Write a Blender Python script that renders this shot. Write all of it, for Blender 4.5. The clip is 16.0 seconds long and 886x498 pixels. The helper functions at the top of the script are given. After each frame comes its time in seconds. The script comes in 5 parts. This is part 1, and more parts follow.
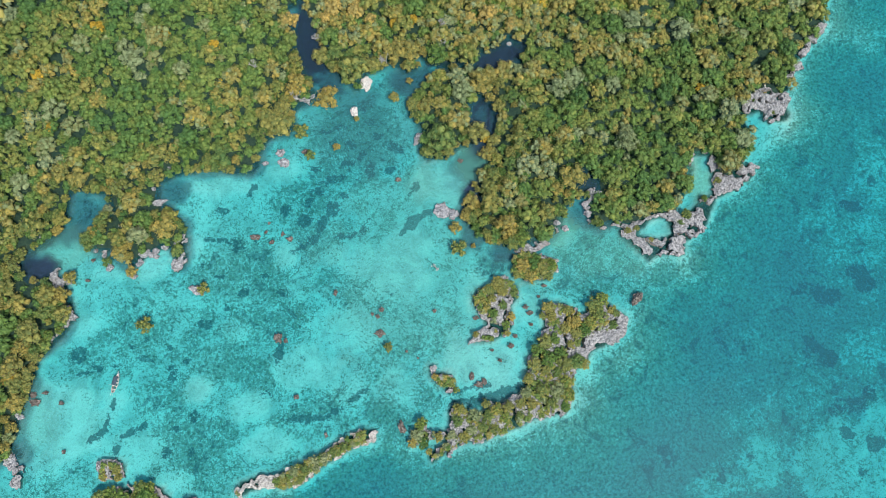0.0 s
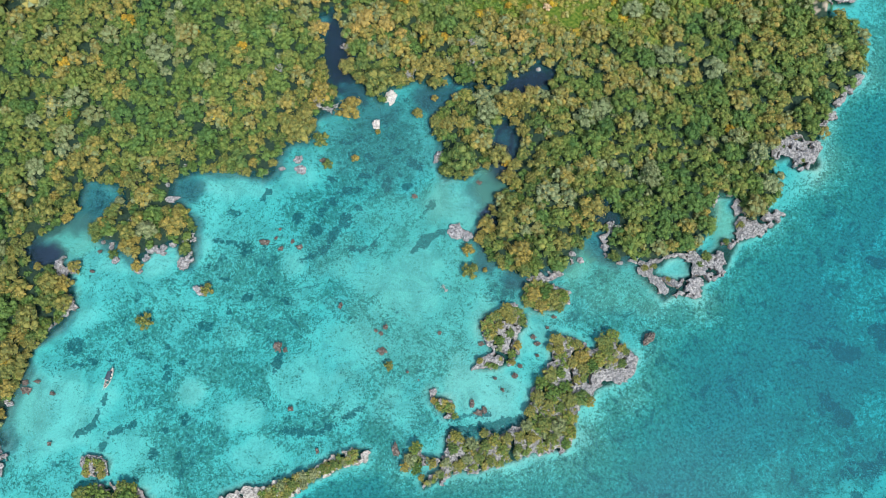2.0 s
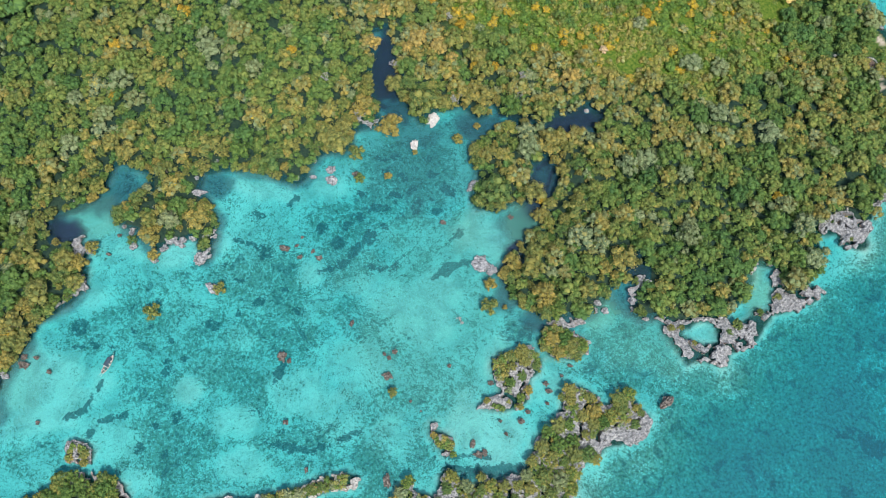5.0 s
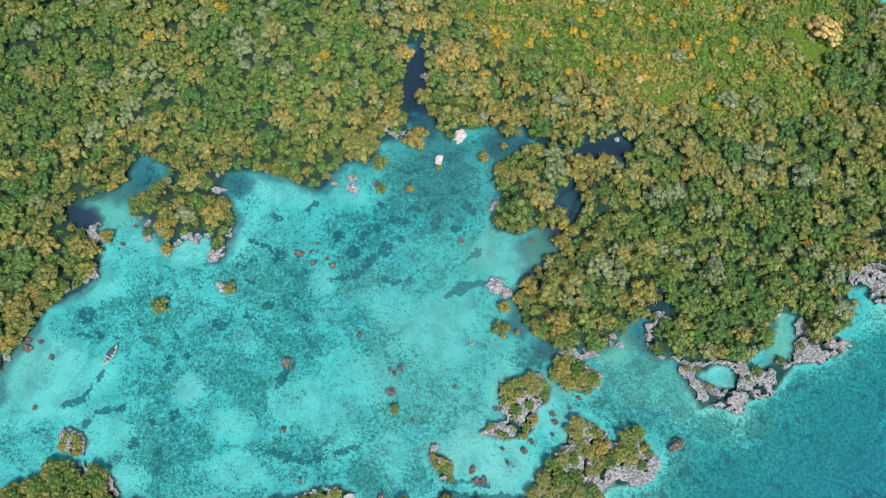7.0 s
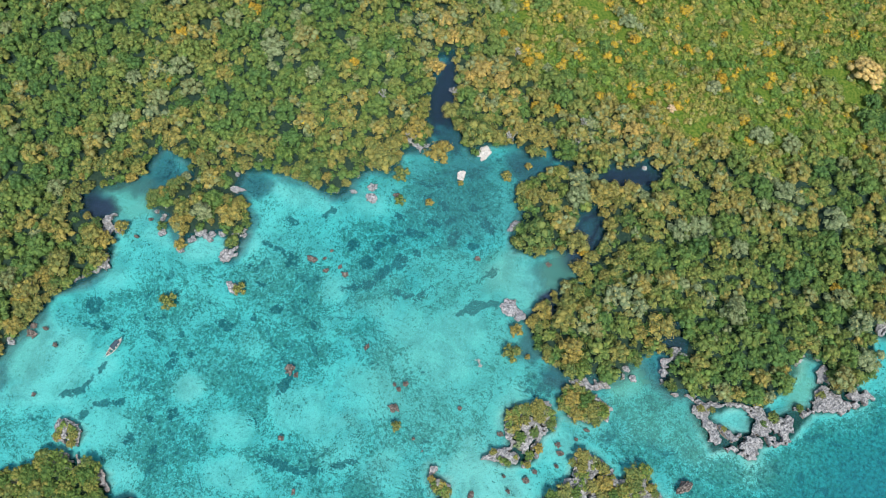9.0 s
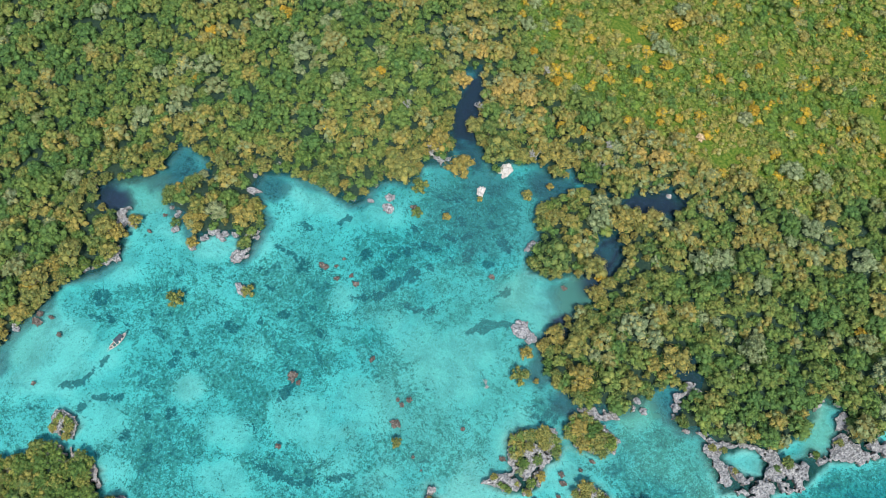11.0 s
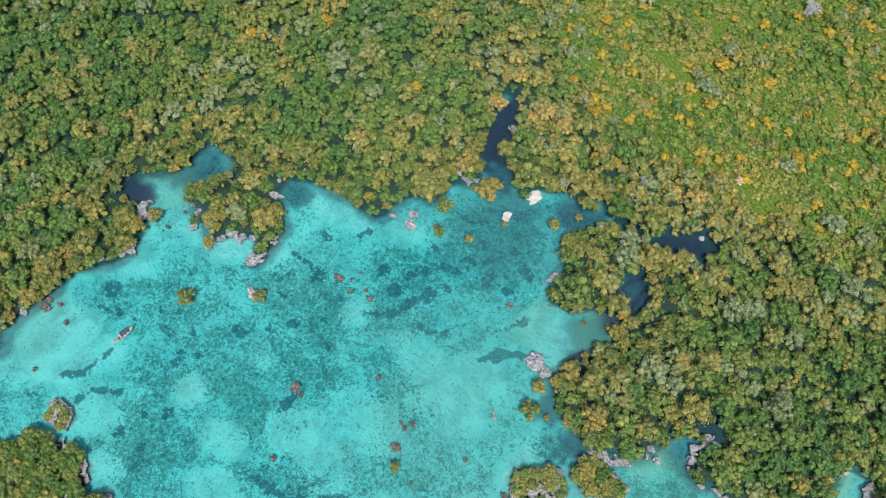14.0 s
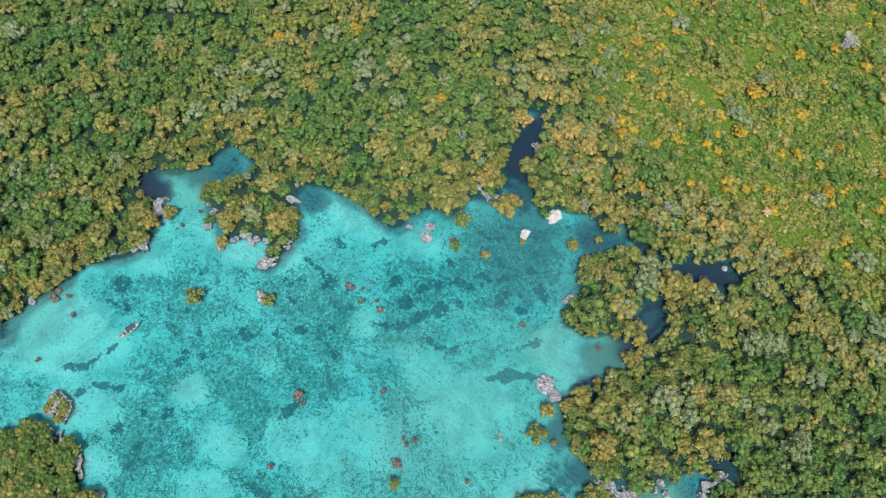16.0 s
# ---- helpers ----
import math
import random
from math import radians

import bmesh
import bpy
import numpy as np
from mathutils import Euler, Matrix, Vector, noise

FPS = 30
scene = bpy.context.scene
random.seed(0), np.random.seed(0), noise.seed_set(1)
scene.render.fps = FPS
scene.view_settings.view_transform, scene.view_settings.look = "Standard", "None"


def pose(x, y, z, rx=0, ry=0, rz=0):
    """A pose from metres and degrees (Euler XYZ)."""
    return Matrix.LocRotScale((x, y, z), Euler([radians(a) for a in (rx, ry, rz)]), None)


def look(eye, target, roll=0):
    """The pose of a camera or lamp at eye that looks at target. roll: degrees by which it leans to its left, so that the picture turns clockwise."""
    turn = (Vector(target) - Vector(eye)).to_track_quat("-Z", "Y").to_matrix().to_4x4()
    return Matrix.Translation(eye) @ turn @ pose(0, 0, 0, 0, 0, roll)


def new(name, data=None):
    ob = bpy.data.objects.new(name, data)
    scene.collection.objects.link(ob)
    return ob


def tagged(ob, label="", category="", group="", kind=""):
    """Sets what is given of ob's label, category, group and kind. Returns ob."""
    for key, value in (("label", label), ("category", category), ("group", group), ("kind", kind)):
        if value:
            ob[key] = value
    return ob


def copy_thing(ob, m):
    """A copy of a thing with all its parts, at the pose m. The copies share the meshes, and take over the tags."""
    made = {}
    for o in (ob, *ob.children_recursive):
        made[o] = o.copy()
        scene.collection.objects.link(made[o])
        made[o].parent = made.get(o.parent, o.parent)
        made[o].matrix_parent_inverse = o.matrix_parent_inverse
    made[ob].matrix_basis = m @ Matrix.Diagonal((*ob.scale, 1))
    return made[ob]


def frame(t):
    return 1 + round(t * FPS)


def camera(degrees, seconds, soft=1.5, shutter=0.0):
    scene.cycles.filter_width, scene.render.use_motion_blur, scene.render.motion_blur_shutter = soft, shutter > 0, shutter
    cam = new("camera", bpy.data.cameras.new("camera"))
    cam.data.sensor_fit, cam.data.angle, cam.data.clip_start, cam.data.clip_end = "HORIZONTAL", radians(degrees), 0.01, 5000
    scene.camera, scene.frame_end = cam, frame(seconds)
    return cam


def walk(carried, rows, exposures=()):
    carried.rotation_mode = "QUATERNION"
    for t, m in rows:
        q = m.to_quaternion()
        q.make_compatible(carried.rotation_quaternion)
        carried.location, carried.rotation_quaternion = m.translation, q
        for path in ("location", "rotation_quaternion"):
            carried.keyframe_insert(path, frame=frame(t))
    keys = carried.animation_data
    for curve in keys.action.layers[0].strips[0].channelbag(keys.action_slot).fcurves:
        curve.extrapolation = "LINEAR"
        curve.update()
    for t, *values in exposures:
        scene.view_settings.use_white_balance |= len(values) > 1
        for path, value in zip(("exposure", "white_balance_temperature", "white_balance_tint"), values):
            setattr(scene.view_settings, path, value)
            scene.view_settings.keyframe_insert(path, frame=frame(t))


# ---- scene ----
cam = camera(61.09, 16.0, soft=0.65)
PATH = [
    (0.0, pose(21.14, -24.97, 289.57, 12.325, 0, -0.000)),
    (0.5, pose(21.54, -25.34, 287.80, 12.878, 0, 1.210)),
    (1.0, pose(21.92, -25.64, 286.06, 13.415, 0, 2.463)),
    (1.5, pose(22.30, -25.88, 284.37, 13.937, 0, 3.750)),
    (2.0, pose(22.67, -26.05, 282.70, 14.444, 0, 5.061)),
    (2.5, pose(23.02, -26.16, 281.07, 14.936, 0, 6.391)),
    (3.0, pose(23.37, -26.21, 279.46, 15.414, 0, 7.730)),
    (3.5, pose(23.72, -26.22, 277.89, 15.880, 0, 9.074)),
    (4.0, pose(24.06, -26.18, 276.33, 16.332, 0, 10.415)),
    (4.5, pose(24.39, -26.09, 274.80, 16.772, 0, 11.748)),
    (5.0, pose(24.72, -25.96, 273.30, 17.201, 0, 13.070)),
    (5.5, pose(25.05, -25.80, 271.81, 17.620, 0, 14.374)),
    (6.0, pose(25.38, -25.60, 270.33, 18.029, 0, 15.658)),
    (6.5, pose(25.71, -25.37, 268.87, 18.429, 0, 16.918)),
    (7.0, pose(26.05, -25.12, 267.43, 18.822, 0, 18.152)),
    (7.5, pose(26.38, -24.85, 265.99, 19.207, 0, 19.357)),
    (8.0, pose(26.72, -24.56, 264.56, 19.587, 0, 20.533)),
    (8.5, pose(27.07, -24.25, 263.14, 19.962, 0, 21.678)),
    (9.0, pose(27.42, -23.93, 261.73, 20.333, 0, 22.792)),
    (9.5, pose(27.77, -23.61, 260.31, 20.702, 0, 23.875)),
    (10.0, pose(28.14, -23.28, 258.89, 21.070, 0, 24.929)),
    (10.5, pose(28.52, -22.95, 257.48, 21.437, 0, 25.953)),
    (11.0, pose(28.90, -22.63, 256.05, 21.806, 0, 26.952)),
    (11.5, pose(29.30, -22.32, 254.63, 22.178, 0, 27.926)),
    (12.0, pose(29.72, -22.01, 253.19, 22.554, 0, 28.879)),
    (12.5, pose(30.14, -21.72, 251.74, 22.936, 0, 29.815)),
    (13.0, pose(30.59, -21.46, 250.28, 23.324, 0, 30.738)),
    (13.5, pose(31.05, -21.21, 248.81, 23.722, 0, 31.652)),
    (14.0, pose(31.52, -20.99, 247.32, 24.130, 0, 32.564)),
    (14.5, pose(32.02, -20.80, 245.81, 24.549, 0, 33.478)),
    (15.0, pose(32.54, -20.64, 244.27, 24.983, 0, 34.402)),
    (15.5, pose(33.07, -20.52, 242.72, 25.431, 0, 35.342)),
    (16.0, pose(33.63, -20.45, 241.14, 25.897, 0, 36.307)),
]
walk(cam, PATH)

# ---- sky, sun ----
SUN_FROM = Vector((0.36, -0.50, 1.15)).normalized()
world = bpy.data.worlds.new("sky")
scene.world = world
world.use_nodes = True
wn = world.node_tree
sky = wn.nodes.new("ShaderNodeTexSky")
sky.sky_type = "NISHITA"
sky.sun_disc = False
sky.sun_elevation = math.asin(SUN_FROM.z)
sky.sun_rotation = math.atan2(SUN_FROM.x, SUN_FROM.y)
sky.dust_density = 3.0
wn.links.new(sky.outputs[0], wn.nodes["Background"].inputs[0])
wn.nodes["Background"].inputs[1].default_value = 0.14
sun_data = bpy.data.lights.new("sun", "SUN")
sun_data.energy, sun_data.angle, sun_data.color = 3.0, radians(8), (1.0, 0.94, 0.85)
sun = new("sun", sun_data)
sun.matrix_world = look(SUN_FROM * 400, (0, 0, 0))
scene.view_settings.exposure = 0.12

# ---- plan of the coast, metres ----
SHORE_W = [(-420, -70), (-240, -60), (-165, -50), (-135.5, -41.7), (-138.9, -34.1), (-136.7, -26.1), (-135.3, -17.3), (-133.2, -6.3), (-126.0, 2.8), (-121.9, 11.5), (-124.1, 20.3), (-127.9, 26.6), (-131.0, 28.8), (-139.6, 26.6), (-145.5, 33.3), (-136.6, 39.0), (-129.9, 44.7), (-127.8, 54.4), (-126.2, 61.0), (-114.2, 60.3), (-112.4, 53.3), (-118.1, 47.5), (-120.1, 40.6), (-116.3, 36.5), (-108.5, 36.0), (-100.2, 30.4), (-94.6, 34.9), (-88.7, 38.3)]
SHORE_N = [(-81.2, 31.3), (-78.9, 35.8), (-80.6, 47.2), (-87.4, 54.1), (-91.1, 58.8), (-92.8, 65.4), (-86.2, 68.7), (-77.3, 70.1), (-65.9, 70.1), (-56.8, 68.7), (-53.6, 72.5), (-52.8, 79.7), (-48.5, 84.3), (-40.6, 87.9), (-39.8, 96.7), (-34.2, 99.7), (-30.8, 103.4), (-33.9, 109.7), (-31.7, 115.2), (-36.4, 125.4), (-33.0, 130.0), (-28.6, 117.7), (-22.3, 112.2), (-19.3, 104.2), (-13.5, 104.7), (-10.1, 112.2), (-0.9, 116.7), (6.2, 112.7), (12.0, 116.0), (16.7, 113.4), (9.7, 105.9), (9.4, 94.8), (12.2, 86.2)]
SHORE_E = [(11.1, 80.5), (14.5, 75.2), (22.5, 75.2), (28.2, 80.0), (36.3, 82.5), (40.5, 90.8), (41.6, 98.9), (44.5, 91.5), (40.4, 81.7), (40.7, 73.3), (36.2, 70.4), (32.7, 63.8), (29.2, 54.4), (31.4, 47.5), (34.7, 42.9), (40.3, 40.1), (48.0, 38.3), (51.4, 38.3), (60.3, 40.6), (66.1, 45.2), (69.6, 50.9), (73.3, 59.1), (78.9, 57.9), (78.4, 47.5), (82.9, 46.3), (90.8, 48.2)]
SHORE_SEA = [(91.6, 42.9), (98.1, 38.3), (102.2, 33.3), (104.6, 35.6), (113.5, 35.6), (116.5, 37.8), (117.2, 41.7), (126.1, 47.5), (126.9, 52.1), (130.8, 59.1), (137.9, 62.6), (146.3, 68.5), (147.8, 71.9), (143.0, 74.5), (147.0, 81.7), (147.5, 86.6), (144.2, 93.9), (152.3, 96.4), (153.1, 92.7), (160.0, 92.0), (163.2, 94.4), (163.4, 103.9), (166.6, 112.7), (172.5, 124.1), (179.1, 130.6), (183.5, 135.8), (181.4, 141.0), (184, 148), (183.9, 154.2), (179.8, 157.9), (174.7, 160.9), (171.0, 163.6), (172.5, 167.6), (179.5, 168.5), (182.7, 172.8), (180.9, 177.4), (176.9, 182.4), (172, 186), (168.7, 188.8), (164.5, 193.5), (155, 202), (148.3, 208.5), (141.6, 219.7), (130, 245), (112, 330), (60, 900), (-900, 900), (-900, -70)]
POOLS = [
    [(122.3, 77.3), (128.4, 76.1), (130.1, 68.9), (129.0, 60.6), (123.2, 58.9), (124.2, 56.6), (116.0, 51.9), (114.0, 52.8), (118.8, 60.6), (122.4, 68.9)],
    [(98.8, 46.1), (103.5, 49.6), (110.3, 50.7), (112.6, 45.4), (107.5, 42.6), (102.0, 43.8), (97.5, 44.3)],
    [(34.5, 114.8), (36.6, 121.2), (42.3, 123.2), (50.0, 127.5), (54.9, 124.4), (48.7, 117.2), (41.1, 112.9)],
    [(29.5, 93.9), (36.3, 101.5), (41.9, 99.2), (40.5, 88.1), (37.4, 78.4), (32.8, 82.4), (36.2, 89.9)],
    [(-44.1, 142.1), (-39.4, 145.8), (-34.3, 136.3), (-31.4, 123.9), (-27.0, 117.7), (-21.6, 111.1), (-12.5, 104.3), (-21.6, 94.4), (-30.7, 102.6), (-34.8, 112.6), (-37.9, 119.8), (-42.1, 130.6)],
    [(10.3, 119.8), (19.7, 118.7), (20.7, 112.6), (10.8, 113.7)],
    [(-42.5, 139.5), (-38.9, 143.6), (-32.4, 131.6), (-28.4, 123.2), (-34.2, 122.6), (-40.1, 129.0)],
]
ISLE_NE = [(48.0, 35.0), (53.6, 37.3), (60.2, 35.0), (65.8, 33.9), (65.6, 29.4), (62.2, 26.0), (53.3, 24.9), (47.9, 28.2)]
ISLE_MID = [(32.3, 18.2), (35.7, 22.6), (40.1, 24.9), (44.6, 27.1), (50.0, 23.7), (51.0, 20.4), (47.6, 14.9), (48.6, 7.2), (44.2, 3.9), (39.8, 1.8), (32.2, 1.8), (33.3, 5.0), (38.8, 7.2), (35.6, 11.6), (33.4, 14.9)]
RIDGE = [(9.8, -37.5), (8.5, -33.0), (12.9, -27.8), (16.1, -31.9), (23.5, -30.3), (23.5, -24.7), (25.0, -21.2), (29.9, -22.6), (33.0, -25.7), (39.5, -21.6), (46.9, -20.5), (51.3, -16.3), (52.5, -10.0), (53.8, -3.6), (58.2, 0.7), (60.6, 9.4), (60.8, 14.9), (65.2, 17.1), (69.6, 16.0), (75.3, 12.0), (78.4, 17.1), (81.8, 19.3), (87.1, 16.0), (92.3, 11.6), (90.9, 5.0), (85.3, 0.7), (77.6, -1.9), (76.3, -6.8), (70.8, -10.0), (70.9, -18.4), (68.1, -24.7), (62.8, -25.7), (55.3, -27.2), (48.9, -30.9), (41.4, -33.4), (36.1, -36.4), (28.7, -36.0), (22.4, -40.1), (17.2, -42.7), (15.5, -40.7), (22.4, -36.0), (18.6, -33.4)]
LEDGE = [(15.3, -7.9), (17.0, -6.8), (19.2, -8.9), (24.6, -11.1), (25.6, -15.3), (23.5, -18.0), (21.4, -16.3), (16.4, -11.7)]
SPIT = [(-56.2, -54.2), (-53.7, -50.2), (-46.6, -47.2), (-42.3, -48.2), (-34.2, -44.2), (-25.9, -40.1), (-17.7, -35.0), (-9.3, -30.9), (-3.4, -31.3), (-4.0, -35.0), (-10.2, -37.1), (-17.5, -41.1), (-25.7, -46.2), (-31.8, -51.2), (-38.0, -52.8), (-44.3, -51.2), (-50.4, -53.2), (-53.4, -56.1)]
ISLE_SW = [(-107.2, -43.1), (-105.6, -42.1), (-101.3, -42.7), (-97.5, -43.5), (-96.6, -48.2), (-99.6, -49.6), (-105.0, -48.6)]
ISLE_SOUTH = [(-122.5, -78.6), (-118.2, -68.9), (-109.9, -62.3), (-106.4, -56.2), (-101.3, -52.4), (-94.7, -51.2), (-87.6, -51.2), (-82.5, -52.4), (-79.1, -56.2), (-78.2, -60.4), (-71.7, -55.2), (-68.5, -57.8), (-71.5, -68.1), (-73.6, -79.4), (-83.3, -92.3), (-100.5, -95.3)]
# bare eroded limestone between the trees and the sea
ROCK_SHORE = [(90.8, 48.2), (97, 49.5), (103.5, 52.5), (114, 54.5), (118.8, 60.6), (121.5, 77.5), (128.5, 79), (131.3, 73), (135, 68.8), (140.5, 72.3), (143.0, 74.5)] + SHORE_SEA[12::-1]
ROCK_POINT = [(142.5, 96.5), (147.5, 103.5), (153.5, 106.5), (158, 104), (163.3, 106)] + SHORE_SEA[20:15:-1]
ROCK_COVE = [(166.8, 181.3), (166.3, 175.2), (168.1, 170), (172.3, 168.5), (179.4, 168.3), (182.5, 172.5), (180.7, 177.2), (176.8, 182.1), (168.1, 188.4), (163.2, 194.5), (159.7, 191.8), (163.3, 188.9)]
# eroded rim along the shore: x, y, half width
RIMS = [
    [(164.5, 110, 1.0), (168.1, 115.2, 1.2), (173.8, 125.4, 1.6), (180.7, 134.5, 3.0)],
    [(78.1, 56, 0.9), (79.1, 47.9, 1.1), (82.9, 46.5, 1.1), (90.8, 48.2, 1.2)],
    [(-116.4, 36.9, 1.1), (-108.5, 36.5, 1.3)],
    [(-82.8, 42.9, 1.0), (-80.8, 37.2, 1.4), (-83.2, 30.4, 1.2)], [(-130.3, 28.1, 1.5), (-127.5, 22.5, 1.1)],
    [(-122.9, 14.8, 1.3), (-124.0, 11.1, 1.5), (-127.6, 3.9, 1.2), (-130.4, 3.2, 1.4)],
    [(-139.3, -42.1, 1.4), (-135.9, -46.1, 1.6), (-136.8, -50.1, 1.2)], [(-43.8, 102.6, 1.1), (-34.4, 100.6, 1.1)],
    [(-54.4, 82.9, 1.0), (-51.9, 80.0, 1.3)],
    [(79.5, 57.2, 0.9), (81.4, 62.9, 1.1), (85.1, 61.3, 0.9)], [(50.3, 38.3, 1.3), (60.3, 40.1, 1.2), (66.5, 46, 1.0)],
    [(130.4, 60.3, 1.2), (131.2, 68.5, 1.2), (130.2, 75.5, 1.1)],
]


# seabed: x, y, half length, half width, turn, strength
BEDS = [(-55.4, 29.7, 20.9, 13.6, 10, 0.55), (-31.0, 60.9, 15.4, 9.9, 40, 0.5), (-11.9, 72.9, 13.2, 8.8, 20, 0.5), (-86.9, 5.2, 24.1, 10.5, 0, 0.5), (-82.9, -18.4, 13.2, 13.2, 0, 0.45), (-77.0, -39.2, 16.5, 15.4, 0, 0.6), (-21.1, 71.7, 15.4, 5.7, 20, 0.55), (-16.8, 85.0, 19.8, 6.6, 0, 0.85), (-26.8, -22.6, 20.9, 3.5, 18, 0.5), (1.1, -28.9, 8.3, 15.4, 10, 0.75), (-1.4, -5.6, 13.2, 11.0, 0, 0.25), (16.0, -16.3, 8.8, 8.8, 0, 0.45), (80.3, 29.7, 20.9, 16.5, 20, 0.55), (-45.7, 11.8, 19.8, 11.0, 0, 0.35), (-117.7, -49.2, 20, 9, 0, 0.35), (-12.1, 85.8, 16, 12, 0, 0.85)]
BEDS_MORE = [(38.1, 30.1, 6.6, 4.8, 0, 0.8), (-66.5, -5.6, 15.4, 8.8, 0, 0.45), (-40.4, -7.8, 6.6, 11.0, -30, 0.5), (-57.7, -7.8, 13.2, 6.6, 0, 0.45), (-34.7, -39.2, 26.3, 8.8, 20, 0.25), (-99.0, -5.6, 19.8, 4.8, 0, 0.4), (5.0, 3.0, 13.2, 11.0, 0, 0.2), (-19.8, 29.7, 17.6, 8.8, 30, 0.35), (-8.5, 20.7, 13.2, 11.0, 0, 0.3), (-29.2, 43.4, 13.2, 8.8, 0, 0.45), (-79.6, 25.2, 13.2, 6.6, 0, 0.3), (-98.2, 9.6, 13.2, 11.0, 0, 0.4), (-0.7, -46.3, 13.2, 11.0, 0, 0.8), (-17.5, -49.3, 21.9, 8.8, 10, 0.7), (22.4, 3.0, 6.6, 6.6, 0, 0.3), (-8.9, -51.2, 26, 9, 10, 0.9)]
# dark tufts of seagrass with a clear edge
TUFTS = [(2.2, 80.6, 5.3, 2.4, -25, 1), (-0.4, 71.2, 4.0, 2.6, 0, 1), (-34.0, 50.4, 3.3, 2.4, 0, 1), (-67.0, 54.3, 3.7, 1.8, 0, 0.9), (-42.1, 54.6, 2.2, 2.6, 0, 1), (-119.4, -3.5, 3.1, 3.5, 20, 0.9), (-117.0, -10.3, 3.3, 1.3, 10, 1), (-82.3, -11.6, 2.4, 2.0, 0, 1), (-83.2, -8.2, 2.0, 1.3, 0, 0.9), (-72.6, -26.4, 2.6, 3.5, 20, 0.8), (-101.4, -38.1, 1.8, 2.2, 0, 0.9), (39.2, 30.8, 5.7, 4.0, 0, 0.7), (-71.8, 8.5, 3.5, 2.0, 0, 0.8), (-23.2, 67.3, 5.3, 1.8, 15, 0.8), (-44.2, -17.3, 5.3, 2.2, 15, 0.5), (0.4, 20.7, 2.6, 1.8, 0, 0.5)]
SEA_TUFTS = [(185.9, 56.9, 5.3, 2.6, -10, 1), (195.3, 66.9, 2.4, 2.6, 0, 1), (187.3, 25.2, 4.0, 4.8, 0, 1), (185.4, 29.7, 4.8, 3.5, 10, 0.9), (172.8, 20.7, 5.7, 4.0, 0, 0.9), (163.1, 22.9, 7.9, 2.9, 10, 0.7), (137.9, -0.2, 1.3, 4.8, 10, 0.7), (105.9, -40.2, 4.0, 4.8, 30, 0.8), (98.1, -46.3, 2.4, 4.0, 0, 0.8), (173.6, -32.2, 2.9, 2.9, 0, 1), (125.3, -48.3, 2.4, 2.4, 0, 1), (136.5, -40.4, 2.6, 2.0, 0, 0.8), (174.5, -23.0, 8.3, 3.5, 8, 0.7), (184.7, -18.4, 2.6, 4.0, 20, 0.8), (178.0, -46.9, 3.1, 2.6, 0, 0.8), (184.0, -36.1, 4.0, 3.1, 0, 0.9)]
TUFTS_NORTH = [(-12.3, 87.5, 2.2, 1.3, 20, 0.85), (-21.6, 89.9, 3.1, 1.3, 10, 0.85), (-8.9, 92.4, 2.6, 1.8, 0, 0.85), (-27.3, 87.5, 2.2, 1.1, 0, 0.85), (-16.8, 82.6, 3.5, 1.3, -20, 0.85), (-5.7, 86.2, 2.2, 2.2, 0, 0.85), (-23.7, 83.8, 1.8, 1.1, 30, 0.85), (-12.0, 77.7, 3.1, 1.3, 40, 0.85), (-17.7, 74.1, 4.4, 1.8, 10, 0.85), (-30.2, 71.7, 2.6, 1.3, 0, 0.85), (-8.4, 71.7, 2.2, 3.1, 0, 0.85), (-29.9, 62.1, 3.1, 2.2, 0, 0.85), (-22.8, 55.0, 2.6, 3.5, 20, 0.85), (-33.1, 57.4, 1.8, 2.2, 0, 0.85), (-27.2, 49.2, 3.1, 1.8, 30, 0.85), (-18.5, 60.9, 2.2, 1.3, 0, 0.85)]
TUFTS_WEST = [(-60.4, 38.8, 3.1, 2.2, 0, 0.8), (-52.8, 42.2, 2.2, 1.3, 20, 0.8), (-48.6, 27.4, 2.6, 1.8, 0, 0.8), (-66.4, 27.4, 3.1, 1.3, 10, 0.8), (-57.1, 20.7, 3.5, 1.8, 30, 0.8), (-63.4, 15.1, 1.8, 1.3, 0, 0.8), (-41.7, 20.7, 2.2, 1.8, 0, 0.8), (-74.5, 31.9, 1.8, 1.3, 0, 0.8), (-93.3, 3.0, 2.2, 1.3, 0, 0.8), (-84.3, -0.2, 1.8, 1.8, 0, 0.8), (-99.5, -0.2, 1.8, 1.1, 0, 0.8), (-77.3, -5.6, 2.2, 1.3, 20, 0.8), (-86.8, -22.6, 1.8, 1.3, 0, 0.8), (-79.8, -30.9, 2.2, 1.8, 0, 0.8), (-82.3, -39.2, 2.2, 2.6, 0, 0.8), (-72.8, -39.2, 1.8, 1.8, 0, 0.8)]
# long tufts and streaks, one of them painted shade: x, y, half width
STREAKS = [[(-103.5, -20.9, 0.7), (-105.4, -27.8, 1.1), (-106.9, -32.0, 1.5), (-111.3, -35.1, 0.7)], [(-99.1, -33.4, 0.7), (-95.0, -31.8, 1.5), (-91.0, -29.3, 0.7)], [(-115.1, -7.8, 0.7), (-102.7, -8.2, 1.1)], [(7.0, 60.2, 0.7), (10.6, 64.5, 1.3)], [(4.9, 45.2, 0.9), (8.5, 49.2, 2.0), (15.3, 54.1, 1.3)], [(-20.7, 43.9, 0.4), (-11.3, 44.8, 1.1), (-8.0, 50.4, 0.7)], [(-73.0, 42.5, 0.7), (-57.9, 42.0, 0.9)]]
